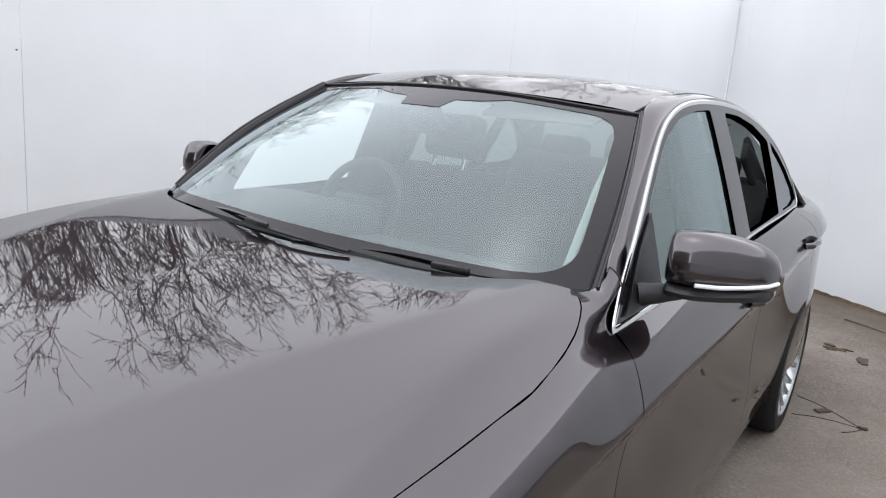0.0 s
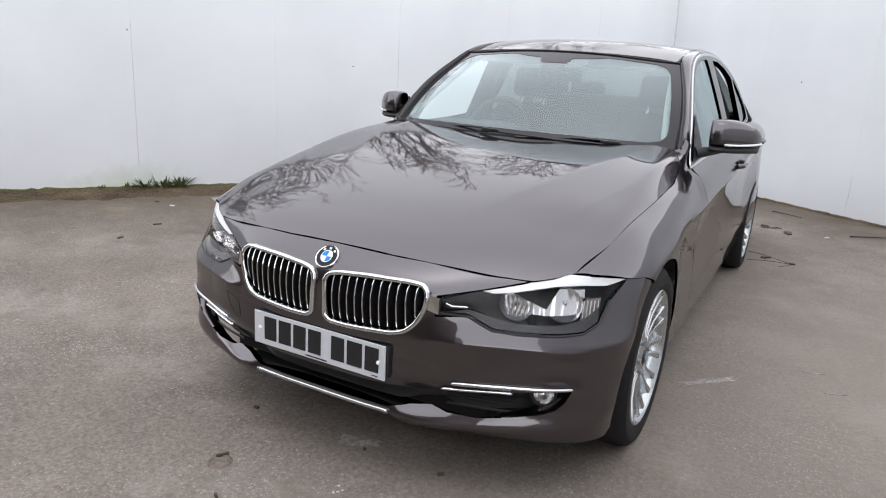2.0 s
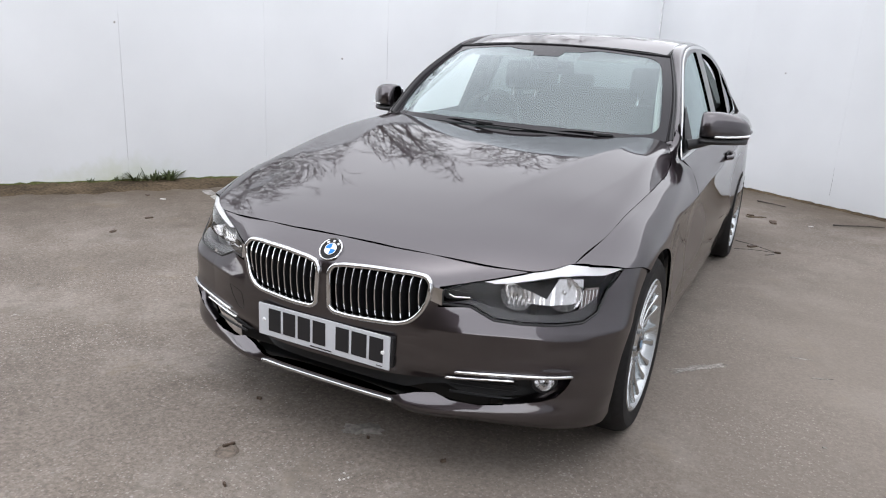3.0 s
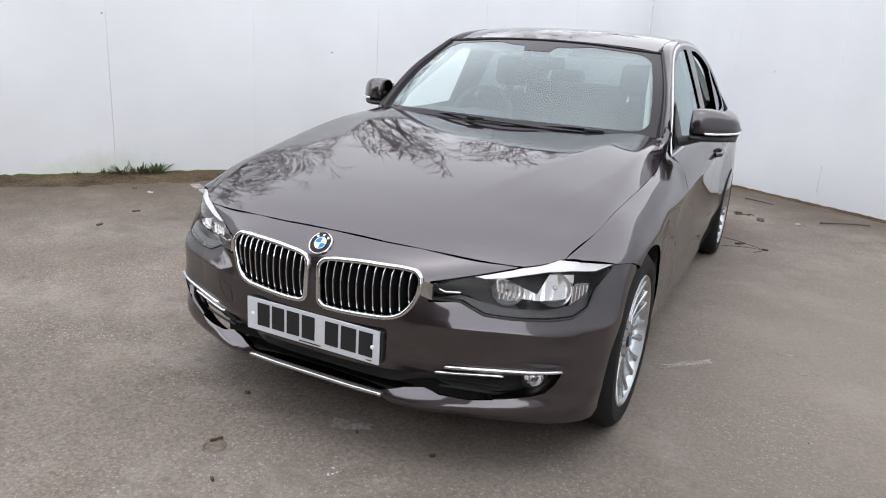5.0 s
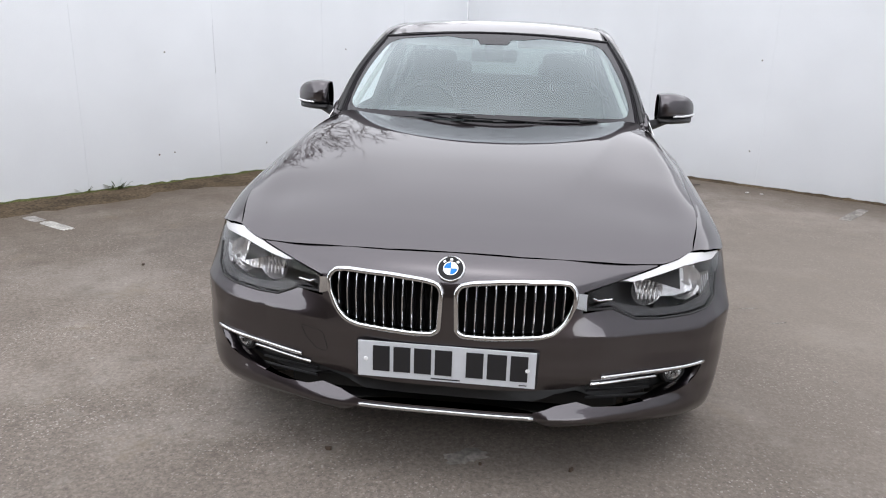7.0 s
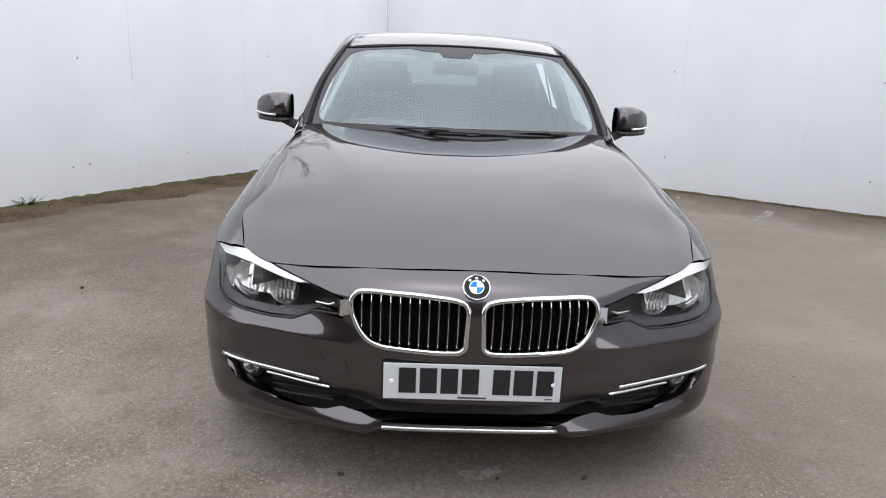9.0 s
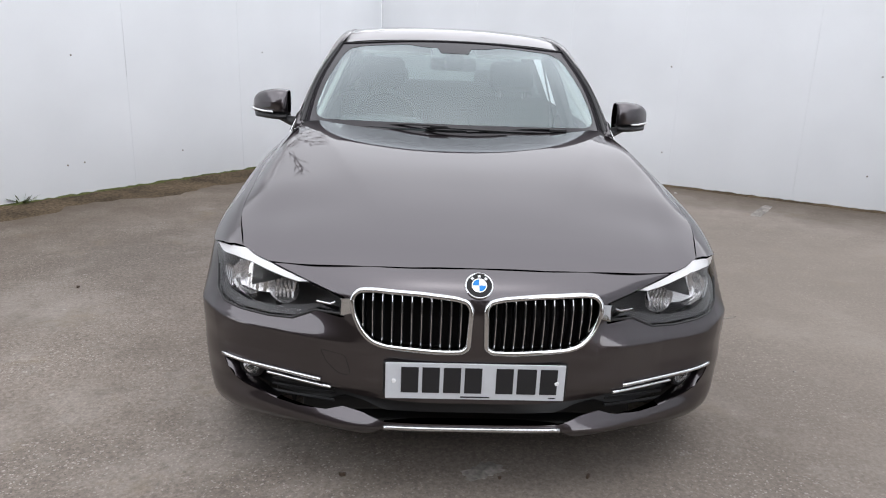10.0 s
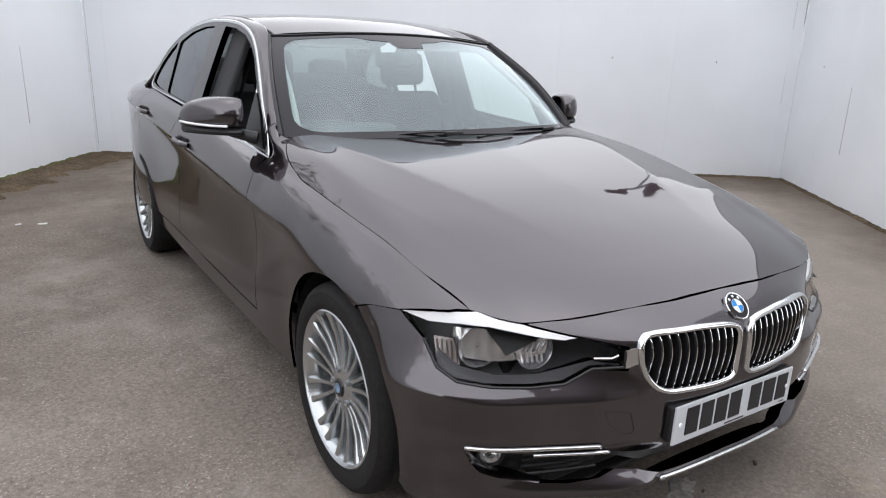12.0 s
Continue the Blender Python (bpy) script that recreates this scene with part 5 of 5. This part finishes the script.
for k in range(1, 20):
    o = first.copy()
    scene.collection.objects.link(o)
    o.matrix_basis = pose(0, 0, 0, 36 * (k // 2) + (15.5 if k % 2 else 0))
for y in (AXLE_F, AXLE_R):
    if y == AXLE_R:
        copy_thing(wheel, pose(0.893, y, HUB_Z))
    copy_thing(wheel, pose(-0.880 if y == AXLE_F else -0.893, y, HUB_Z, 0, 0, 180))

# kidney grilles
for s in (1, -1):
    k = group_empty("kidney_grille", None, car)
    loop = dense(np.array(KIDNEY), 0.01) * [s, 1]
    c = bump_place(loop)
    n = np.tile(np.array([0.0, -1, 0.12]), (len(c), 1))
    back = [tuple(p + np.array([0, 0.055, 0])) for p in c]
    # near-black sheet in place of the unlit space behind the slats
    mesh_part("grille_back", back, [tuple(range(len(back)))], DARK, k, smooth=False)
    ring = bump_place(inset(loop, 0.006))
    ribbon("grille_frame", ring, n, 0.0165, 0.013, CHROME, k, closed=True, label="chrome kidney surround")
    xs = ring[:, 0] * s
    for i in range(11):
        x = 0.050 + i * 0.0278
        zs = []
        for a, b in zip(ring, np.roll(ring, -1, axis=0)):
            xa, xb = a[0] * s, b[0] * s
            if (xa - x) * (xb - x) < 0:
                t = (x - xa) / (xb - xa)
                zs.append(a[2] + t * (b[2] - a[2]))
        lo, hi = min(zs), max(zs)
        pts = []
        for t in np.linspace(0, 1, 9):
            z = lo + (hi - lo) * t
            yy = bump_place(np.array([(a_of_x(x), z)]))[0][1]
            pts.append((s * x, yy + 0.004 - 0.006 * math.sin(math.pi * t) + 0.012 * (1 - t) ** 3, z))
        slat = bmesh.new()
        rr = []
        for p in pts:
            rr.append([slat.verts.new((p[0] + dx, p[1] + dy, p[2])) for dx, dy in ((-0.003, 0.0), (-0.0016, -0.004), (0.0016, -0.004), (0.003, 0.0), (0.003, 0.045), (-0.003, 0.045))])
        for p, q in zip(rr, rr[1:]):
            for j in range(6):
                slat.faces.new((p[j], p[(j + 1) % 6], q[(j + 1) % 6], q[j]))
        part("slat", slat, BLACK, k, "black slat with a bright front edge")
        part("slat_edge", tube([(p[0], p[1] - 0.0035, p[2]) for p in pts], 0.0019, 6), CHROME, k, smooth=True)
    tip = bump_place(np.array([(s * a_of_x(x), z) for x, z in ((0.368, 0.632), (0.395, 0.628), (0.395, 0.578), (0.362, 0.590))]))
    tip = [t + np.array([0, -0.004, 0]) for t in tip]
    mesh_part("link_trim", list(tip) + [t + np.array([0, 0.03, 0]) for t in tip], [(0, 1, 2, 3), (0, 4, 5, 1), (1, 5, 6, 2), (2, 6, 7, 3), (3, 7, 4, 0)], CHROME, k, smooth=False)

# badge
badge = group_empty("badge", pose(0, 0.0505, 0.6845, 46, 0, 0), car)
part("badge_ring", lathe([(-0.004, 0.041), (0.003, 0.041), (0.005, 0.039), (0.004, 0.0365), (0.003, 0.0365)], 48, m=pose(0, 0, 0, 0, -90, 0)), CHROME, badge, smooth=True)
part("badge_band", lathe([(0.003, 0.0005), (0.0035, 0.037)], 48, m=pose(0, 0, 0, 0, -90, 0)), BAND, badge, smooth=True)
part("badge_inner_ring", lathe([(0.0035, 0.0215), (0.0050, 0.0215), (0.0050, 0.0195), (0.0035, 0.0195)], 40, m=pose(0, 0, 0, 0, -90, 0)), CHROME, badge, smooth=True)
for k in range(4):
    q = bmesh.new()
    a0 = math.pi / 2 * k
    vs = [q.verts.new((0, 0, 0.0046))] + [q.verts.new((0.0198 * math.cos(a0 + math.pi / 2 * i / 8), 0.0198 * math.sin(a0 + math.pi / 2 * i / 8), 0.0046)) for i in range(9)]
    for i in range(1, 9):
        q.faces.new((vs[0], vs[i], vs[i + 1]))
    part("badge_quarter", q, BLUE if k % 2 else ENAMEL, badge)
for a in (48, 90, 132):
    part("badge_mark", box(0.0085, 0.0075, 0.001, pose(0.029 * math.cos(radians(a)), 0.029 * math.sin(radians(a)), 0.0042, 0, 0, a - 90), 0.0003, 1), ENAMEL, badge)

# headlamps
for s in (1, -1):
    lamp = group_empty("headlamp", None, car)
    loop = np.array(LAMP_TOP + LAMP_LOW) * [s, 1]
    cover = panel("lamp_cover", bump_place, loop, LENS, lamp, step=0.02, gap=-0.001, out=(0, -1, 0), flange=0.012, label="clear lamp cover")
    cover.visible_shadow = False

    def lamp_back(p, depth=0.105):
        q = bump_place(p)
        return q + np.array([-0.45 * s, 0.85, -0.25]) * depth

    panel("lamp_housing", lamp_back, inset(dense(loop, 0.02), 0.006), HOUSING, lamp, step=0.025, out=(0, -1, 0), flange=-0.078, label="dark grey lamp housing")
    chin = np.array([LAMP_LOW[i] for i in range(1, 9)] + nose([(0.470, 0.598), (0.530, 0.582), (0.600, 0.568), (0.700, 0.568), (0.770, 0.584), (0.808, 0.620)])) * [s, 1]
    panel("lamp_chin", lambda p: bump_place(p) + np.array([-0.005 * s, 0.014, 0]), chin, HOUSING, lamp, step=0.014, gap=0.003, out=(0, -1, 0), flange=0.03, label="smooth dark grey lower lamp trim")
    brow = [LAMP_TOP[i] for i in range(1, 9)] + nose([(0.816, 0.676), (0.76, 0.682), (0.70, 0.680), (0.64, 0.668), (0.58, 0.655), (0.53, 0.648)])
    panel("lamp_brow", lambda p: bump_place(p) + np.array([0, 0.004, 0]), np.array(brow) * [s, 1], BROW, lamp, step=0.02, gap=0.001, out=(0, -1, 0), flange=0.02, label="eyebrow strip painted white for the sky it mirrors")
    for x, y, z, r in ((0.580, 0.204, 0.612, 0.050), (0.702, 0.274, 0.620, 0.056)):
        m = pose(s * x, y, z, 0, 0, 90 - 14 * s) if s > 0 else pose(s * x, y, z, 0, 0, 90 + 14)
        part("reflector", lathe([(0.0, r), (-0.012, r * 0.92), (-0.030, r * 0.70), (-0.042, r * 0.40), (-0.046, 0.006)], 24, m=pose(s * x, y, z, 0, 0, -90 - 14 * -s)), BOWL, lamp)
        part("bulb", lathe([(-0.046, 0.011), (-0.022, 0.011), (-0.012, 0.008), (-0.010, 0.0005)], 16, m=pose(s * x, y, z, 0, 0, -90 - 14 * -s)), SATIN, lamp, smooth=True)
    bed = np.array(nose([(0.552, 0.638), (0.600, 0.650), (0.690, 0.662), (0.764, 0.660), (0.768, 0.612), (0.745, 0.588), (0.680, 0.582), (0.610, 0.586), (0.560, 0.602)])) * [s, 1]
    panel("reflector_bed", lambda p: bump_place(p) + np.array([-0.010 * s, 0.046, 0]) + np.stack([0 * p[:, 0], 0.006 * np.abs(((np.abs(p[:, 0]) * 34) % 1) - 0.5), 0 * p[:, 0]], 1), bed, BOWL, lamp, step=0.008, out=(0, -1, 0), flange=0.01, label="silvered ribbed reflector between the lamp bowls")
    # flutes across the inner reflector
    for k in range(5):
        x = 0.555 + 0.0125 * k
        part("reflector_flute", tube([(s * x, 0.202 + 0.30 * (x - 0.57), 0.638), (s * x, 0.216 + 0.30 * (x - 0.57), 0.606), (s * x, 0.206 + 0.30 * (x - 0.57), 0.580)], 0.0042, 6), BOWL, lamp, smooth=True)
    marker = nose([(0.772, 0.640), (0.808, 0.640), (0.806, 0.590), (0.790, 0.572), (0.764, 0.580)])
    panel("side_marker", lambda p: bump_place(p) + np.array([-0.006 * s, 0.022, 0]), np.array(marker) * [s, 1], MARKER, lamp, step=0.012, out=(0, -1, 0), flange=0.01, label="rosy silvered side marker")
    for k in range(5):
        x = 0.770 + 0.0085 * k
        pts = bump_place(np.array([(s * a_of_x(x), z) for z in (0.586, 0.610, 0.634)])) + np.array([-0.006 * s, 0.019, 0])
        part("marker_rib", tube(pts, 0.0024, 5), CHROME, lamp, smooth=True)
    rim_low = np.array(LAMP_LOW + LAMP_TOP[:1]) * [s, 1]
    seal = bump_place(np.concatenate([np.linspace(a, b, 8, endpoint=False) for a, b in zip(rim_low, rim_low[1:])]))
    part("lamp_seal", tube(seal + np.array([0, -0.0005, 0]), 0.0038, 6), BLACK, lamp, "black seal round the lamp", smooth=True)
    mark = bump_place(np.array([(s * a_of_x(x), z) for x, z in ((0.412, 0.614), (0.428, 0.606), (0.470, 0.606))])) + np.array([0, -0.001, 0])
    part("lamp_accent", tube(mark, 0.003, 6), CHROME, lamp, smooth=True)

# chrome strips, grilles, fog lamps in the lower bumper
for s in (1, -1):
    def strip(name, pairs, width, height, mat, lift=0.004):
        pts = curve([(a_of_x(x), z) for x, z in pairs], 30) * [s, 1]
        p = bump_place(pts)
        e = 1e-3
        n = np.cross(bump_place(pts + [e, 0]) - p, bump_place(pts + [0, e]) - p)
        n /= np.linalg.norm(n, axis=1)[:, None]
        n *= np.where(n[:, 1:2] > 0, -1, 1)
        return ribbon(name, p + n * lift, n, width, height, mat, car)

    strip("upper_chrome_strip", [(0.454, 0.377), (0.55, 0.381), (0.66, 0.385), (0.783, 0.389)], 0.010, 0.006, CHROME)
    strip("lower_chrome_strip", [(0.423, 0.355), (0.50, 0.360), (0.56, 0.364), (0.625, 0.367)], 0.008, 0.006, CHROME)
    fog = group_empty("fog_lamp", pose(s * 0.690, 0.215, 0.349, 0, 0, -90 + 22 * s), car)
    part("fog_reflector", lathe([(0.0, 0.030), (-0.012, 0.026), (-0.024, 0.012), (-0.027, 0.0005)], 14), BOWL, fog, smooth=True)
    part("fog_bezel", lathe([(-0.005, 0.030), (0.004, 0.031), (0.004, 0.038), (-0.01, 0.044)], 28), BLACK, fog, smooth=True)
    part("fog_lens", lathe([(0.002, 0.030), (0.008, 0.016), (0.009, 0.0005)], 28), LENS, fog, smooth=True)
loop = np.array(rounded(nose([(0.455, 0.474), (0.380, 0.463), (0.364, 0.410), (0.374, 0.402), (0.402, 0.405), (0.440, 0.438)]), 0.010)) * [-1, 1]
groove = bump_place(loop)
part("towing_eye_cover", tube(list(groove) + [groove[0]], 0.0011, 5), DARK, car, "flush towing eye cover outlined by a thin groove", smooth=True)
pts = np.array([(a, 0.247) for a in np.linspace(-0.262, 0.262, 30)])
ribbon("chin_chrome_bar", bump_place(pts) + np.array([0, -0.003, 0]), np.tile(np.array([0, -1.0, 0.2]), (30, 1)), 0.014, 0.008, SATIN, car, label="satin aluminium bar under the lower intake")
def intake_back(p):
    return bump_place(p) + np.array([0, 0.075, 0])

for s in (1, -1):
    lip = [(a_of_x(x), z) for x, z in ((0.787, 0.384), (0.772, 0.345), (0.748, 0.315), (0.71, 0.300), (0.66, 0.290), (0.60, 0.279))]
    lip = bump_place(curve(lip, 24) * [s, 1])
    deep = lip + np.linspace(1, 0.25, 24)[:, None] * np.array([-0.050 * s, 0.040, 0.010]) + np.array([0, 0.004, 0.003])
    loft("intake_cheek", [lip, 0.5 * (lip + deep) + np.array([0, -0.004, 0]), deep], PAINT, car, 24, 6, flip=s > 0, label="painted cheek at the outer end of the intake")
panel("intake_back", intake_back, intake_loop, BLACK, car, step=0.03, out=(0, -1, 0), flange=0)
for i in range(4):
    for s in (1, -1):
        z = 0.285 + 0.020 * i
        pts = bump_place(np.array([(s * a, z) for a in np.linspace(0.42, 0.64, 12)])) + np.array([0, 0.035, 0])
        part("intake_bar", tube(pts, 0.0045, 6), BLACK, car, smooth=True)

# number plate with its writing as bars
plate = group_empty("number_plate", pose(0, 0.004, 0.409, 0, 0, 0), car)
part("plate_board", box(0.52, 0.006, 0.112, pose(0, 0, 0), 0.002), PLATE, plate, "white reflective number plate")
x = -0.215
for w in (0.050, 0.050, 0.050, 0.050, None, 0.050, 0.056, 0.050):
    if w is None:
        x += 0.030
        continue
    part("plate_character", box(w, 0.002, 0.079, pose(x + w / 2, -0.0038, 0.004)), INK, plate)
    x += w + 0.011
part("plate_small_print", box(0.085, 0.001, 0.004, pose(0, -0.0036, -0.048)), INK, plate)
part("plate_small_print", box(0.022, 0.001, 0.003, pose(0.225, -0.0036, -0.047)), INK, plate)
for s in (-1, 1):
    part("plate_screw_cap", lathe([(0.004, 0.0005), (0.003, 0.006), (0.0, 0.007)], 16, m=pose(s * 0.236, -0.003, 0, 0, 0, -90)), WHITE, plate, smooth=True)
part("plate_holder", box(0.535, 0.02, 0.10, pose(0, 0.014, 0.002), 0.003), BLACK, plate)

# door mirrors
for s in (1, -1):
    mir = group_empty("door_mirror", None, car)
    rows = ((0.822, 1.772, 1.102, 0.045), (0.832, 1.765, 1.106, 0.066), (0.875, 1.772, 1.110, 0.080), (0.930, 1.805, 1.104, 0.080), (0.980, 1.846, 1.088, 0.064), (1.010, 1.874, 1.064, 0.044), (1.022, 1.888, 1.042, 0.022))

    def shell(low, high, shrink):
        out = []
        for i, (cx, cy, top, d) in enumerate(rows):
            hi = top if high is None else high
            e = shrink * (cx - 0.87)
            ring = []
            for a in np.linspace(0, 2 * math.pi, 25):
                c, q = math.cos(a), math.sin(a)
                up = abs(q) ** 0.5 * (1 if q > 0 else -1)
                ring.append((s * (cx - e), cy - d * abs(c) ** 0.55 * (1 if c > 0 else -1) * (1 - 0.18 * max(up, 0)), 0.5 * (low + hi) + 0.5 * (hi - low) * up))
            out.append(ring)
        mid = [sum(v) / 24 for v in zip(*out[-1][:24])]
        out.append([(mid[0] + s * 0.004 + 0.3 * (p[0] - mid[0]), mid[1] + 0.3 * (p[1] - mid[1]), mid[2] + 0.3 * (p[2] - mid[2])) for p in out[-1]])
        return out

    loft("mirror_shell", shell(0.990, None, 0), PAINT, mir, 64, 34, flip=s < 0)
    loft("mirror_underside", shell(0.964, 0.996, 0.05), BLACK, mir, 48, 24, flip=s < 0)
    part("mirror_foot", tube([(s * 0.775, 1.70, 0.955), (s * 0.81, 1.72, 0.962), (s * 0.87, 1.77, 0.976)], 0.028, 12, taper=0.018), BLACK, mir, smooth=True)
    part("mirror_blinker", tube([(s * 0.895, 1.697, 1.003), (s * 0.94, 1.727, 1.003), (s * 0.983, 1.781, 1.004), (s * 1.014, 1.829, 1.006), (s * 1.026, 1.872, 1.008)], 0.0048, 8), WHITE, mir, smooth=True)
    part("mirror_glass", box(0.14, 0.004, 0.10, pose(s * 0.90, 1.86, 1.035, 0, 0, 12 * s), 0.002), CHROME, mir)
    tri = [(s * 0.788, 1.60, 0.925), (s * 0.790, 1.83, 0.935), (s * 0.722, 1.86, 1.120), (s * 0.748, 1.74, 1.045)]
    mesh_part("mirror_triangle", [(x + s * 0.004, y, z) for x, y, z in tri] + tri, [(0, 1, 2, 3), (4, 7, 6, 5)], BLACK, mir, smooth=False)

# door handles
for s in (1, -1):
    for y, z in ((2.45, 0.842), (3.36, 0.900)):
        c = SIDE.at([y], [side_v(y, z) / VS])[0]
        h = group_empty("door_handle", None, car)
        x = c[0]
        part("handle_grip", tube([(s * (x + 0.004), y - 0.095, z - 0.004), (s * (x + 0.030), y - 0.07, z), (s * (x + 0.036), y, z + 0.002), (s * (x + 0.030), y + 0.07, z + 0.004), (s * (x + 0.004), y + 0.095, z + 0.006)], 0.013, 10), PAINT, h, smooth=True)
        # near-black plate that paints the shade behind the grip
        part("handle_recess_shade", box(0.008, 0.13, 0.045, pose(s * (x - 0.001), y, z, 0, 0, 0), 0.003), DARK, h)

# wipers and scuttle
scuttle = [[(x, y - 0.012, z - 0.010) for x, y, z in WS_LOW], [(x, y + 0.012, z - 0.030) for x, y, z in WS_LOW], [(x, y + 0.030, z - 0.090) for x, y, z in WS_LOW]]
loft("scuttle", scuttle, BLACK, car, 40, 6)
for start, block, tip in (((-0.58, 1.450, 0.978), (-0.055, 1.350, 0.997), (0.222, 1.358, 0.983)), ((-0.02, 1.356, 0.976), (0.495, 1.418, 0.993), (0.682, 1.512, 0.982))):
    w = group_empty("wiper", None, car)
    start, block, tip = Vector(start), Vector(block), Vector(tip)
    bow = Vector((0, -0.008, 0.004))
    part("wiper_blade", tube(curve([start + Vector((0.06, 0, -0.002)), start.lerp(tip, 0.5) + bow, block + Vector((0, 0.004, -0.008)), tip], 18), 0.0062, 6, taper=0.0045), BLACK, w, smooth=True)
    part("wiper_arm", tube(curve([start.lerp(block, 0.35) + Vector((0, 0.010, -0.004)), start.lerp(block, 0.7) + Vector((0, 0.006, 0.006)), block], 12), 0.0040, 6, taper=0.0055), GLOSSBLACK, w, smooth=True)
    along = (tip - start.lerp(block, 0.7)).normalized()
    part("blade_clip", box(0.085, 0.013, 0.014, Matrix.Translation(block - along * 0.03 + Vector((0, 0, -0.003))) @ along.to_track_quat("X", "Z").to_matrix().to_4x4(), 0.003), BLACK, w, smooth=True)

# cabin
part("cabin_floor", box(1.45, 2.3, 0.05, pose(0, 2.75, 0.32)), DARK, car)
part("bulkhead", box(1.40, 0.04, 0.62, pose(0, 1.52, 0.62)), DARK, car)
part("dashboard", box(1.36, 0.46, 0.22, pose(0, 1.72, 0.80, -4), 0.06, 4), DASH, car, smooth=True)
part("instrument_cowl", box(0.44, 0.26, 0.11, pose(-0.36, 1.80, 0.935, -6), 0.05, 5), DASH, car, smooth=True)
wheel_ring = lathe([(0.016 * math.cos(a), 0.178 + 0.016 * math.sin(a)) for a in np.linspace(0, 2 * math.pi, 9)[:-1]], 40, closed=True, m=pose(-0.36, 2.03, 0.932, 0, 0, 90) @ pose(0, 0, 0, 0, 22, 0))
sw = group_empty("steering_wheel", None, car)
part("wheel_rim", wheel_ring, GRIP, sw, smooth=True)
part("wheel_boss", box(0.22, 0.05, 0.12, pose(-0.36, 2.02, 0.922, -22), 0.02, 3), DASH, sw, smooth=True)


def seat(x, y, wide=0.50, name="front_seat"):
    e = group_empty(name, None, car)
    part("seat_cushion", box(wide, 0.52, 0.16, pose(x, y, 0.52, 8), 0.06, 4), CLOTH, e, smooth=True)
    part("backrest", box(wide, 0.15, 0.62, pose(x, y + 0.25, 0.76, -18), 0.06, 4), CLOTH, e, smooth=True)
    part("headrest", box(0.27, 0.09, 0.18, pose(x, y + 0.325, 1.185, -10), 0.04, 4), CLOTH, e, smooth=True)
    for d in (-0.074, 0.074):
        part("headrest_post", tube([(x + d, y + 0.285, 1.055), (x + d, y + 0.300, 1.105)], 0.008, 8), CHROME, e, smooth=True)
    return e


for s in (-1, 1):
    part("pillar_trim", box(0.035, 0.24, 0.50, pose(s * 0.652, 2.48, 1.14, 0, -22 * s, 0), 0.012, 3), CLOTH, car, "dark inner pillar trim", smooth=True)
    part("seat_belt", box(0.004, 0.048, 0.62, pose(s * 0.622, 2.44, 1.02, 4, -16 * s, 0), 0.001, 1), CLOTH, car)
    part("rear_pillar_trim", box(0.03, 0.20, 0.26, pose(s * 0.575, 3.62, 1.14, 30, -22 * s, 0), 0.012, 3), CLOTH, car, smooth=True)
    part("pillar_lining", tube([(s * 0.655, 1.58, 1.00), (s * 0.60, 1.82, 1.155), (s * 0.555, 2.07, 1.295), (s * 0.54, 2.35, 1.365)], 0.013, 8), LINER, car, smooth=True)
    part("sun_visor", box(0.36, 0.14, 0.014, pose(s * 0.30, 2.08, 1.325, 18, 0, 0), 0.006, 3), LINER, car, smooth=True)
seat(-0.40, 2.32)
seat(0.40, 2.32)
bench = group_empty("rear_bench", None, car)
part("bench_cushion", box(1.30, 0.50, 0.20, pose(0, 3.20, 0.52, 6), 0.06, 4), CLOTH, bench, smooth=True)
part("bench_backrest", box(1.30, 0.16, 0.60, pose(0, 3.52, 0.82, -22), 0.06, 4), CLOTH, bench, smooth=True)
for x in (-0.38, 0.38):
    part("headrest", box(0.26, 0.10, 0.13, pose(x, 3.66, 1.13, -14), 0.04, 4), CLOTH, bench, smooth=True)
part("parcel_shelf", box(1.25, 0.40, 0.03, pose(0, 3.82, 1.03)), CLOTH, car)
loft("headlining", [[(x * 0.97, y + 0.05, z - 0.035) for x, y, z in WS_TOP], [(-0.54, 2.6, 1.385), (0, 2.6, 1.415), (0.54, 2.6, 1.385)], [(-0.54, 3.25, 1.33), (0, 3.25, 1.36), (0.54, 3.25, 1.33)]], LINER, car, 20, 10)
part("mirror_housing", box(0.10, 0.07, 0.075, pose(0.0, 1.90, 1.275, 35), 0.02, 3), BLACK, car, smooth=True)
part("roof_console", box(0.22, 0.20, 0.03, pose(0, 2.15, 1.375, 12), 0.012, 3), LINER, car, smooth=True)
part("rear_view_mirror", box(0.24, 0.03, 0.065, pose(0.0, 1.97, 1.255, 10), 0.015, 3), GLOSSBLACK, car, smooth=True)
